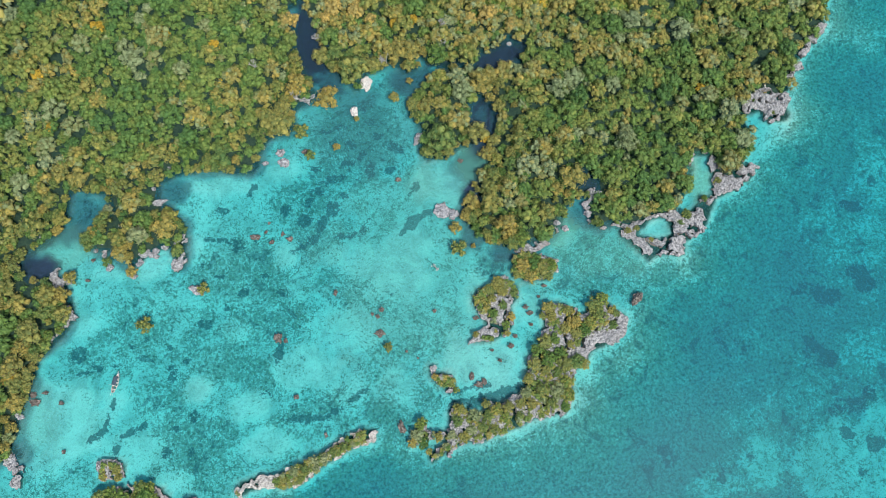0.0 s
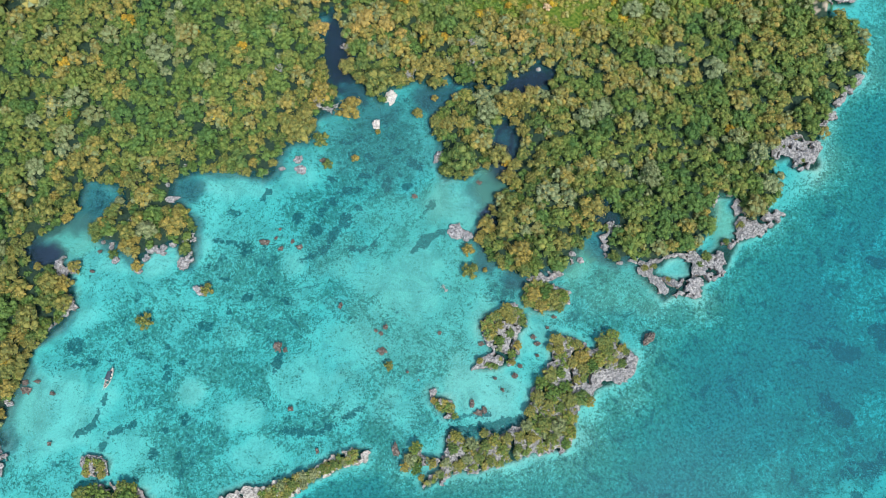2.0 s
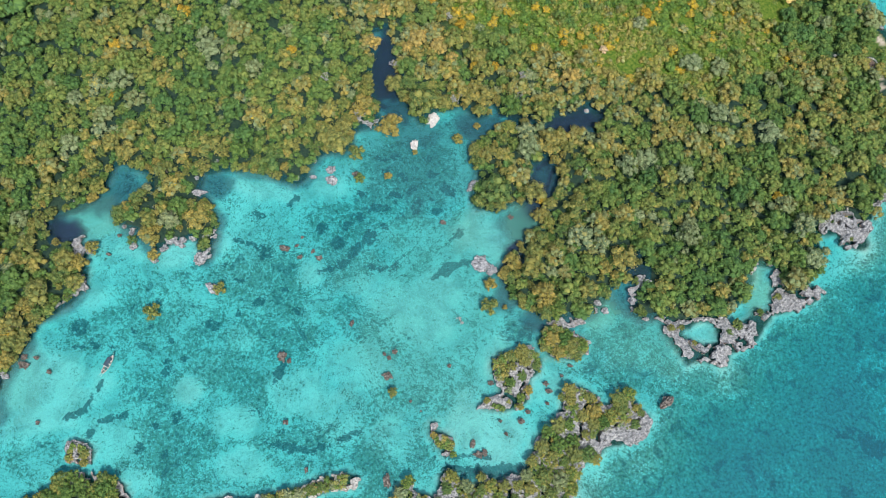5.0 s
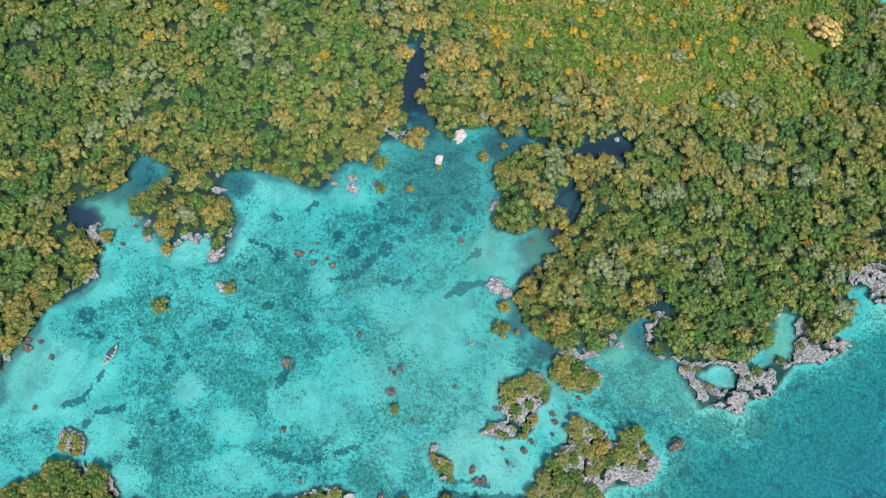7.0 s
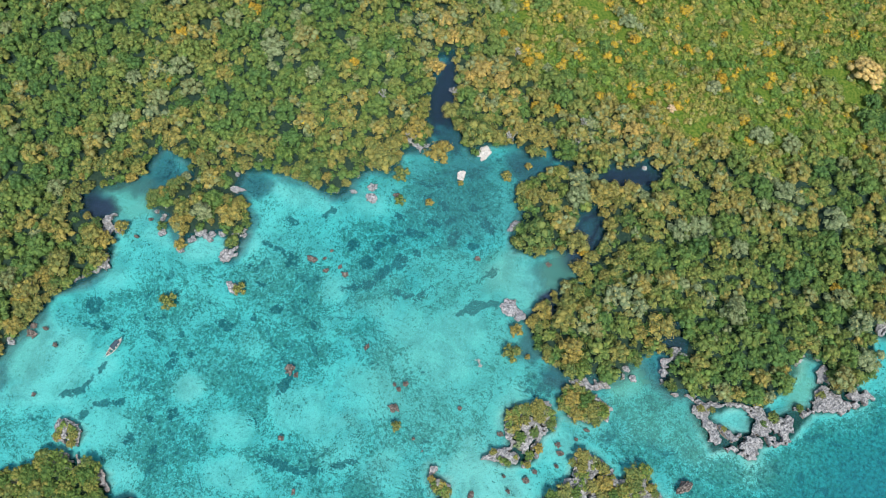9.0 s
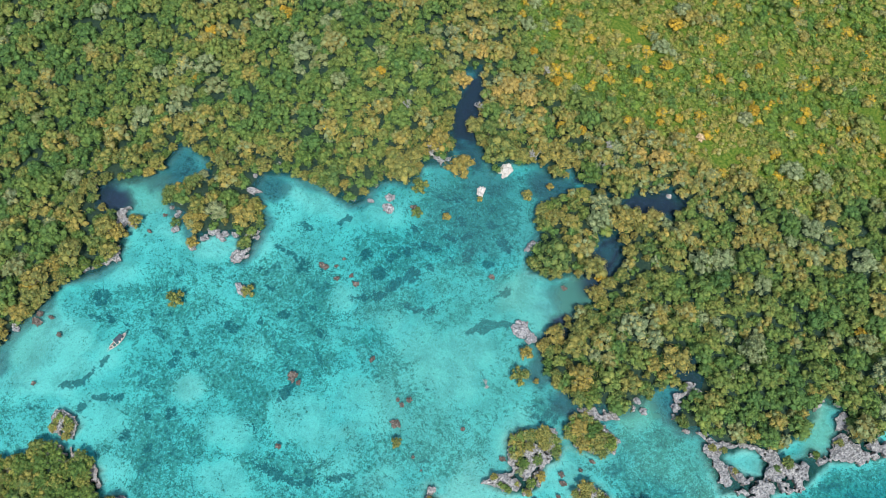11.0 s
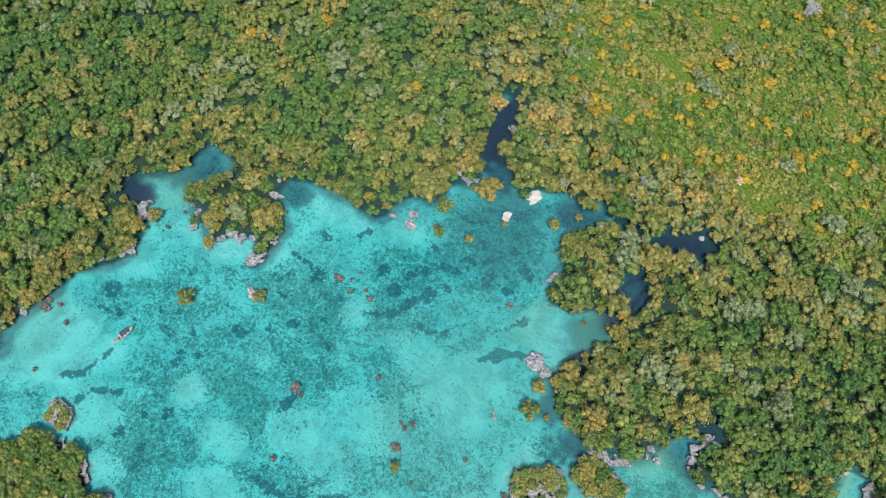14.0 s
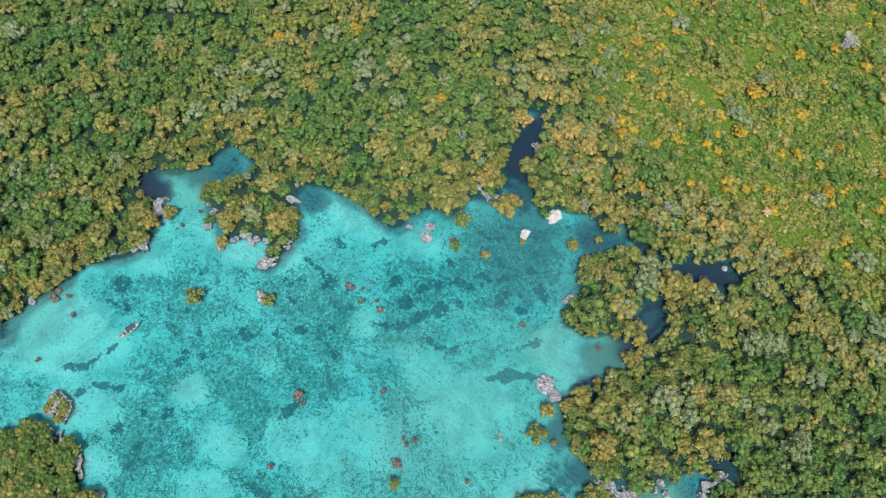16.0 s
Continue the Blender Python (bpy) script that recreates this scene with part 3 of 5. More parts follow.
def make_rock(name, dark, mid, light, wet=(0.17, 0.125, 0.10), tide=1.05):
    m, nt, b = material(name)
    p = place(nt)
    n = nt.nodes.new("ShaderNodeSeparateXYZ")
    nt.links.new(p, n.inputs[0])
    colour = ramp(nt, grain(nt, p, 0.8, 6, 0.75), [(0.36, dark), (0.5, mid), (0.62, light)])
    colour = mix(nt, ranged(nt, grain(nt, p, 4.0), 0.45, 0.7, 0, 0.5), colour, mid)
    level = math_node(nt, "ADD", n.outputs["Z"], math_node(nt, "MULTIPLY", grain(nt, p, 1.5), 0.8))
    colour = mix(nt, ranged(nt, level, 0.45, tide, 0.8, 0.0), colour, wet)
    # dark spots paint the shade inside small pits into the rock colour
    colour = mix(nt, ranged(nt, grain(nt, p, 1.2, 5, 0.75, 0.8), 0.34, 0.40, 0.65, 0.0), colour, tuple(0.5 * c for c in dark))
    nt.links.new(colour, b.inputs["Base Color"])
    b.inputs["Roughness"].default_value = 0.92
    bump(nt, b, grain(nt, p, 0.5, 6, 0.8), 0.5)
    return m


def make_leaf(name, stops, tone=""):
    """Foliage; the tone picks a colour, from a value on the mesh or by the object."""
    m, nt, b = material(name)
    pick = value_of(nt, tone) if tone else nt.nodes.new("ShaderNodeObjectInfo").outputs["Random"]
    own = nt.nodes.new("ShaderNodeNewGeometry").outputs["Random Per Island"]
    pick = math_node(nt, "MULTIPLY_ADD", math_node(nt, "SUBTRACT", own, 0.5), 0.12 if tone else 0.7, pick)
    # per-leaf variation; its raised blue paints air haze and teal shade into the leaves
    colour = mix(nt, 1.0, ramp(nt, pick, stops), ramp(nt, own, [(0.0, (0.56, 0.68, 0.98)), (0.5, (0.90, 0.99, 1.28)), (1.0, (1.26, 1.30, 1.55))]), "MULTIPLY")
    p = place(nt)
    colour = mix(nt, ranged(nt, grain(nt, p, 0.4, 3, 0.75), 0.46, 0.62, 0, 0.25), colour, (0.055, 0.085, 0.042))
    colour = mix(nt, ranged(nt, grain(nt, p, 1.3, 5, 0.8, 0.6), 0.60, 0.68, 0, 0.16), colour, (0.40, 0.42, 0.26))
    nt.links.new(colour, b.inputs["Base Color"])
    b.inputs["Roughness"].default_value = 0.75
    b.inputs["Specular IOR Level"].default_value = 0.25
    return m


def make_plain(name, dark, light, size=0.3, rough=0.7):
    m, nt, b = material(name)
    g = grain(nt, nt.nodes.new("ShaderNodeTexCoord").outputs["Object"], size, 5)
    nt.links.new(ramp(nt, g, [(0.3, dark), (0.7, light)]), b.inputs["Base Color"])
    b.inputs["Roughness"].default_value = rough
    bump(nt, b, g, 0.02)
    return m


GROUND = make_ground()
WATER = make_water()
KARST = make_rock("grey_coral_limestone", (0.075, 0.08, 0.085), (0.32, 0.335, 0.345), (0.60, 0.61, 0.61), (0.27, 0.21, 0.17), 1.4)
BOULDER = make_rock("blue_grey_boulder_limestone", (0.08, 0.085, 0.095), (0.34, 0.36, 0.385), (0.64, 0.66, 0.68), (0.2, 0.2, 0.2))
PALE = make_rock("pale_weathered_limestone", (0.10, 0.10, 0.09), (0.48, 0.48, 0.45), (0.78, 0.77, 0.73), (0.36, 0.29, 0.23))
RUST = make_rock("brown_weathered_rock", (0.045, 0.042, 0.038), (0.155, 0.14, 0.125), (0.45, 0.41, 0.36), (0.115, 0.10, 0.088))
CHALK = make_rock("white_bleached_limestone", (0.45, 0.44, 0.42), (0.70, 0.69, 0.66), (0.84, 0.83, 0.80), (0.58, 0.56, 0.52))
BARK = make_plain("grey_mangrove_bark", (0.13, 0.12, 0.10), (0.34, 0.32, 0.28))
LEAVES = {
    "olive": make_leaf("olive_leaves", [(0.0, (0.10, 0.18, 0.04)), (0.5, (0.17, 0.215, 0.048)), (1.0, (0.28, 0.255, 0.055))]),
    "golden": make_leaf("golden_brown_leaves", [(0.0, (0.19, 0.22, 0.05)), (0.6, (0.27, 0.25, 0.056)), (1.0, (0.36, 0.275, 0.055))]),
    "greyish": make_leaf("grey_green_leaves", [(0.0, (0.20, 0.245, 0.085)), (1.0, (0.30, 0.32, 0.13))]),
    "green": make_leaf("fresh_green_leaves", [(0.0, (0.07, 0.15, 0.028)), (0.65, (0.16, 0.235, 0.04)), (1.0, (0.30, 0.27, 0.055))]),
    "orange": make_leaf("orange_yellow_leaves", [(0.0, (0.45, 0.28, 0.022)), (1.0, (0.55, 0.36, 0.035))]),
}
TAN_LEAF = make_leaf("golden_tan_leaves", [(0.0, (0.36, 0.28, 0.07)), (1.0, (0.50, 0.35, 0.08))])
FOREST_LEAF = make_leaf("forest_leaves", [(0.0, (0.085, 0.18, 0.040)), (0.2, (0.13, 0.225, 0.044)), (0.4, (0.175, 0.24, 0.046)), (0.6, (0.25, 0.265, 0.056)), (0.74, (0.39, 0.295, 0.06)), (0.84, (0.22, 0.28, 0.10)), (0.93, (0.28, 0.325, 0.14)), (1.0, (0.50, 0.36, 0.032))], "tone")
THICKET_LEAF = make_leaf("thicket_leaves", [(0.0, (0.10, 0.205, 0.035)), (0.35, (0.165, 0.265, 0.037)), (0.6, (0.255, 0.295, 0.048)), (0.8, (0.40, 0.32, 0.065)), (0.9, (0.31, 0.34, 0.12)), (1.0, (0.54, 0.36, 0.025))], "tone")

# ---- ground and water ----
XS = np.concatenate([[-4000, -2000, -1000, -600, -420], np.arange(-320, 235, 1.25), [300, 420, 700, 1200, 2200, 4000]])
YS = np.concatenate([[-4000, -2000, -1000, -500, -250, -150], np.arange(-95, 330, 1.25), [400, 550, 900, 1600, 2600, 4000]])


def build_ground():
    x, y, quads = sheet_arrays(XS, YS)
    d = land_distance(x, y)
    sea = open_sea(x, y)
    low = np.maximum(thicket(x, y), patches(x, y, [(150, 172, 24, 24, 0, 0.7)])) * (1 - patches(x, y, CLEARINGS))
    z = np.where(d > 0, -seabed_depth(x, y, d, sea), np.clip((-d - 2.6) * 0.35, -0.4, 0.9) + 0.25 * fbm(x, y, 4, 37, 3) * np.clip(-d - 2, 0, 1))
    wet = np.clip(patches(x, y, FLOOD) * 2, 0, 1)
    z = z * (1 - wet) + np.minimum(z, -0.5) * wet
    for zone in (ROCK_SHORE, ROCK_POINT, ROCK_COVE, *ISLES[:6]):
        inside = np.clip(0.4 - outline_distance(x, y, zone), 0, 1)
        z = z * (1 - inside) + np.minimum(z, -0.35) * inside
        low = low * (1 - inside)
    bushy = 0.36 + 0.5 * (fbm(x, y, 34, 41, 4) - 0.5)
    lagoon = bushy + patches(x, y, BEDS + BEDS_MORE) * 0.74 - 0.7 * patches(x, y, FLATS + FLATS_MORE)
    out = 0.74 + 0.22 * np.clip(d / 22, 0, 1) + 0.5 * (fbm(x, y, 45, 43, 4) - 0.5) + patches(x, y, SEA_BEDS) * 0.5 - 0.6 * patches(x, y, SEA_FLATS)
    grass = np.clip(lagoon * (1 - sea) + out * sea, 0, 1.3) * np.clip(d / 4, 0.2, 1)
    me = mesh_of("ground", np.stack([x, y, z], 1), quads, GROUND, {"grass": grass, "land": np.clip(0.5 - d, 0, 1), "thicket": low, "tuft_and_shade": np.maximum(patches(x, y, TUFTS + TUFTS_NORTH + TUFTS_WEST + SEA_TUFTS), streaks(x, y)) * 0.7, "mud_shade": mud_and_shade(x, y, sea), "beach": patches(x, y, BEACH)}, True)
    tagged(new("ground", me), "pale sand seabed with dark seagrass and painted shade, rising to forest soil coloured like dark teal shade", "ground", kind="structure")


def build_water():
    xs, ys = np.concatenate([XS[:5], np.arange(-320, 235, 2.5), XS[-6:]]), np.concatenate([YS[:6], np.arange(-95, 330, 2.5), YS[-6:]])
    x, y, quads = sheet_arrays(xs, ys)
    d = land_distance(x, y)
    deep = seabed_depth(x, y, np.maximum(d, 0), open_sea(x, y))
    me = mesh_of("water", np.stack([x, y, 0 * x], 1), quads, WATER, {"depth": deep, "mud_shade": mud_and_shade(x, y, open_sea(x, y)), "turbid": patches(x, y, TURBID)}, True)
    ob = tagged(new("water", me), "clear turquoise sea water over a shallow seabed", "water", kind="structure")
    ob.visible_shadow = False


build_ground()
build_water()


# ---- rock ----
def ledge_mesh(name, distance, box, height, seed, material, step=0.5, lace=1.0):
    """A slab of pitted rock with an overhanging rim, over the plan where distance is negative."""
    xs, ys = np.arange(box[0] - 2, box[1] + 2, step), np.arange(box[2] - 2, box[3] + 2, step)
    x, y, quads = sheet_arrays(xs, ys)

    def d_of(u, v):
        return distance(u, v) + (fbm(u, v, 2.2, seed, 4) - 0.5) * 3.6 * lace + (fbm(u, v, 7.0, seed + 9, 2) - 0.5) * 2.4 * lace + (fbm(u, v, 0.9, seed + 3, 2) - 0.5) * 1.3

    d = d_of(x, y)
    pits = np.clip((fbm(x, y, 2.4, seed + 21, 3) - 0.575 + 0.03 * lace) * 14, 0, 1)
    keep = (d[quads] < step * 0.4).all(1) & (pits[quads].mean(1) < 0.7)
    quads = quads[keep]
    gx, gy = (d_of(x + 0.1, y) - d) / 0.1, (d_of(x, y + 0.1) - d) / 0.1
    size = np.sqrt(gx * gx + gy * gy) + 0.3
    pull = np.clip(d, -step * 0.5, step) * (np.abs(d) < step * 0.8)
    px, py = x - pull * gx / size ** 2 * 0.8, y - pull * gy / size ** 2 * 0.8
    spikes = np.abs(fbm(x, y, 1.3, seed + 5, 4) - 0.5) * 2
    z = 0.35 + height * (0.35 + 0.65 * np.clip(-d / 2.2, 0, 1)) * (0.55 + 0.6 * fbm(x, y, 5, seed + 7, 2)) + 0.8 * (0.3 - spikes) * height
    edges = np.concatenate([quads[:, [k, (k + 1) % 4]] for k in range(4)])
    key = np.sort(edges, 1)
    _, first, count = np.unique(key[:, 0].astype(np.int64) * len(x) + key[:, 1], return_index=True, return_counts=True)
    rim = edges[first[count == 1]]
    used = np.unique(quads)
    dice = np.random.RandomState(seed)
    for _ in range(1):
        near = np.zeros((len(x), 3))
        for a, b in ((0, 1), (1, 0)):
            np.add.at(near, rim[:, a], np.stack([px[rim[:, b]], py[rim[:, b]], np.ones(len(rim))], 1))
        on = near[:, 2] > 0
        px[on] = 0.45 * px[on] + 0.55 * near[on, 0] / near[on, 2]
        py[on] = 0.45 * py[on] + 0.55 * near[on, 1] / near[on, 2]
    px, py = px + dice.uniform(-0.13, 0.13, len(x)), py + dice.uniform(-0.13, 0.13, len(x))
    order = np.full(len(x), -1)
    order[used] = np.arange(len(used))
    top = np.stack([px, py, z], 1)[used]
    rimmed = np.unique(rim)
    n = len(top)
    lower = np.full(len(x), -1)
    lower[rimmed] = np.arange(len(rimmed))
    inward = np.stack([gx, gy], 1)[rimmed] / size[rimmed][:, None]
    ring = [np.column_stack([np.stack([px, py], 1)[rimmed] - inward * back, np.full(len(rimmed), h)]) for back, h in ((0.25, 0.35), (0.75, -0.05), (0.45, -2.6))]
    faces = [order[quads]]
    prev = order
    for k in range(3):
        here = np.where(lower >= 0, n + k * len(rimmed) + lower, -1)
        faces.append(np.stack([prev[rim[:, 1]], prev[rim[:, 0]], here[rim[:, 0]], here[rim[:, 1]]], 1))
        prev = here
    verts, faces = np.concatenate([top] + ring), np.concatenate(faces)
    mark = np.arange(len(verts))
    while True:
        low = mark[faces].min(1)
        after = mark.copy()
        np.minimum.at(after, faces.ravel(), np.repeat(low, 4))
        after = after[after]
        if (after == mark).all():
            break
        mark = after
    pieces = []
    for m in np.unique(mark):
        own = faces[mark[faces[:, 0]] == m]
        if len(own) > 44:
            use, back = np.unique(own, return_inverse=True)
            pieces.append((len(own), mesh_of(name, verts[use], back.reshape(own.shape), material)))
    return [me for _, me in sorted(pieces, key=lambda q: -q[0])]


def box_of(points, margin=1.0):
    px, py = [p[0] for p in points], [p[1] for p in points]
    return min(px) - margin, max(px) + margin, min(py) - margin, max(py) + margin


def build_ledges():
    for k, (isle, height, label) in enumerate((
            (ISLE_NE, 1.6, "grey pitted limestone islet topped with olive bushes"),
            (ISLE_MID, 1.7, "broken grey limestone islet with golden bushes in the shallows"),
            (RIDGE, 2.0, "long jagged limestone ridge islet overgrown with bushes"),
            (LEDGE, 1.0, "low grey limestone ledge with two small bushes"),
            (SPIT, 1.3, "narrow pale limestone spit with low scrub along its back"),
            (ISLE_SW, 1.4, "small undercut limestone islet with a bush on top"),
            (ISLE_SOUTH, 0.5, "wooded limestone islet with a grey rock edge"))):
        slabs = ledge_mesh("slab", lambda u, v: outline_distance(u, v, isle), box_of(isle), height, 100 + 11 * k, PALE if isle is SPIT else KARST, 0.42, 1.2 if k in (1, 2) else 0.95)
        root = tagged(new("rock_islet"), label, "rock islet", "limestone islets")
        for j, me in enumerate(slabs):
            part("outcrop" if j else "slab", me, root)
    for k, (zone, height) in enumerate(((ROCK_SHORE, 1.7), (ROCK_POINT, 1.9), (ROCK_COVE, 0.7))):
        def bare(u, v):
            e = outline_distance(u, v, zone)
            for pool in POOLS[:2]:
                e = np.maximum(e, 0.4 - outline_distance(u, v, pool))
            return e

        slabs = ledge_mesh("slab", bare, box_of(zone), height, 700 + 17 * k, KARST, 0.45, 1.2)
        root = tagged(new("rock_ledge"), "broad eroded limestone shelf full of pits and pools", "rock ledge", "shore ledges")
        for j, me in enumerate(slabs):
            part("outcrop" if j else "slab", me, root)
    for k, band in enumerate(RIMS):
        slabs = ledge_mesh("slab", lambda u, v: band_distance(u, v, band), box_of(band, 4), 1.4 if k == 0 else 1.1, 300 + 13 * k, KARST, 0.4, 1.15 if k in (0, 1, 10, 11) else 1.7)
        root = tagged(new("rock_ledge"), "jagged grey limestone ledge undercut along the waterline", "rock ledge", "shore ledges")
        for j, me in enumerate(slabs):
            part("outcrop" if j else "slab", me, root)


def build_boulder(name, x, y, a, b, height, seed, mat, label, group, rough=0.5, lean=None):
    """A pitted boulder with an undercut foot."""
    bm = bmesh.new()
    bmesh.ops.create_icosphere(bm, subdivisions=4, radius=1)
    turn = random.Random(seed).uniform(-0.4, 0.4) if lean is None else lean
    for v in bm.verts:
        c = v.co.copy()
        q = c * 1.6 + Vector((seed * 3.1, seed * 1.7, 0))
        r = 1 + rough * noise.fractal(q, 0.8, 2.0, 5) - 0.3 * rough * abs(noise.noise(q * 3.3))
        foot = 1.0 if c.z > 0.0 else 0.8
        u, w = c.x * r * a * foot, c.y * r * b * foot
        v.co = (u * math.cos(turn) - w * math.sin(turn), u * math.sin(turn) + w * math.cos(turn), (c.z * r * 0.8 + 0.12 * noise.noise(q * 5)) * height)
    me = bpy.data.meshes.new(name)
    bm.to_mesh(me)
    bm.free()
    me.materials.append(mat)
    ob = tagged(new(name, me), label, "rock", group)
    ob.location = (x, y, 0)


# x, y, half length, half width
BROWN = [(-53.1, 43.0, 2.2, 1.2), (-46.7, 41.0, 1.3, 0.9), (-49.0, 45.1, 0.7, 0.7), (-42.4, 44.4, 0.9, 0.9), (-39.4, 42.3, 1.3, 1.1), (-48.0, 48.8, 0.7, 0.7), (-20.7, 20.9, 0.9, 1.3), (-42.3, 3.1, 1.7, 2.0), (-39.4, 2.2, 0.9, 1.1), (-2.7, 14.2, 1.1, 0.9), (-4.2, 11.6, 0.9, 0.9), (-6.2, 12.5, 0.7, 0.7), (-3.2, 5.1, 2.0, 1.3), (17.9, 13.6, 0.9, 0.9), (7.3, -1.9, 0.6, 0.6), (11.6, -4.4, 0.4, 0.4), (-34.2, -19.1, 1.1, 0.8), (-22.6, -33.0, 0.8, 1.0), (5.9, -30.3, 1.3, 2.7), (3.2, 66.9, 1.4, 1.0), (28.2, 74.8, 1.1, 1.0), (16.3, 78.1, 1.4, 0.7)]
BROWN_MORE = [(53.1, 15.3, 1.1, 0.9), (55.2, 8.5, 0.9, 0.7), (47.4, 0.3, 1.3, 1.3), (49.0, 4.0, 0.9, 0.9), (42.9, -5.3, 0.9, 0.6), (40.0, -1.4, 0.9, 0.6), (32.1, -11.3, 0.9, 1.7), (34.9, -14.2, 1.9, 1.1), (37.0, -13.4, 1.1, 1.3), (58.3, 19.3, 0.7, 0.7), (65.7, 30.3, 0.7, 1.1), (54.8, 12.9, 1.1, 1.1), (60.6, 23.6, 0.9, 0.7), (33.8, 10.9, 1.3, 0.9), (24.6, -16.3, 1.1, 1.1), (-134.0, -18.4, 1.3, 1.1), (-132.9, -21.0, 1.9, 1.5), (-129.4, -17.6, 1.1, 0.8), (-123.0, -21.4, 1.1, 0.8), (-116.4, 33.7, 1.1, 0.7), (-117.8, 25.6, 1.3, 0.7), (-120.3, -39.1, 0.8, 0.8), (-34.8, 78.8, 1.1, 1.5)]
GREY = [(-125.2, 25.6, 1.9, 1.5), (-109.5, 30.8, 1.3, 1.6), (-100, 27.4, 1.6, 1.2), (-96.2, 36.2, 2.2, 1.5), (-92, 37.4, 1.5, 1.1), (-88.6, 38.8, 1.4, 1.0), (-83.8, 33.0, 1.8, 1.2), (-92.5, 57, 1.9, 1.2), (-84, 41, 1.1, 2.0), (20.9, 54.1, 2.9, 3.0), (25.4, 52.5, 1.8, 2.1), (11.0, 84.4, 1.6, 2.7), (-44.7, 78.4, 1.8, 1.5), (-43.3, 74.0, 2.1, 1.9), (-138.8, -25.3, 1.3, 1.0), (78.8, 52.7, 1.6, 1.4), (69.6, 46.5, 1.3, 1.2), (54.8, -5.3, 1.5, 2.1), (-74.3, 21.6, 3.0, 1.9), (-112.1, 35.7, 0.9, 1.1), (-137.4, 43.0, 1.3, 1.4)]
GREY_MORE = [(-35.8, 101.1, 2.0, 1.0), (-32.8, 102.6, 1.3, 0.9), (-107.1, 47.3, 2.0, 1.2), (-92.2, 57.5, 2.6, 1.0), (-113.2, 41.3, 1.3, 1.5), (-92.9, 35.6, 2.4, 1.0), (-97.9, 32.6, 1.2, 1.6), (-82.0, 33.5, 1.3, 1.6), (-131.2, 27.9, 1.6, 1.3), (-138.8, -43.6, 1.8, 2.6), (-138.0, -26.4, 1.4, 1.2), (-89.4, 71.3, 1.2, 0.8), (-95.1, 62.9, 1.0, 0.8), (-57.4, 71.3, 1.8, 0.9), (-50.7, 73.7, 1.2, 0.8), (55.9, 38.1, 3.0, 1.0), (51.0, 37.2, 1.6, 1.0), (66.3, 48.9, 1.4, 1.2)]
WHITE = [(48.8, 126.2, 1.0, 0.6), (-10.7, 108.4, 2.1, 3.3), (-15.3, 96.0, 1.6, 2.2)]


def build_rocks():
    for k, (x, y, a, b) in enumerate(BROWN + BROWN_MORE):
        big = a + b > 2.6
        build_boulder("rock", x, y, a * 0.85, b * 0.85, 0.8 if big else 0.5, 5 + k, RUST, "large rust-brown rock breaking the lagoon surface" if big else "small rust-brown rock awash in shallow water", "brown lagoon rocks", 0.8)
    for k, (x, y, a, b) in enumerate(GREY + GREY_MORE):
        build_boulder("boulder", x, y, a, b, 1.5, 71 + k, BOULDER, "rounded grey limestone boulder standing at the water's edge", "grey boulders", 0.5)
    build_boulder("rock", 96.6, 18.6, 3.3, 1.5, 2.4, 64, RUST, "tall jagged grey-brown rock standing alone in the sea", "grey boulders", 0.5, 0.95)
    for k, (x, y, a, b) in enumerate(WHITE):
        build_boulder("boulder", x, y, a, b, 2.2, 91 + k, CHALK, "bleached white limestone boulder standing in the shallows", "white boulders", 0.45)


build_ledges()
build_rocks()


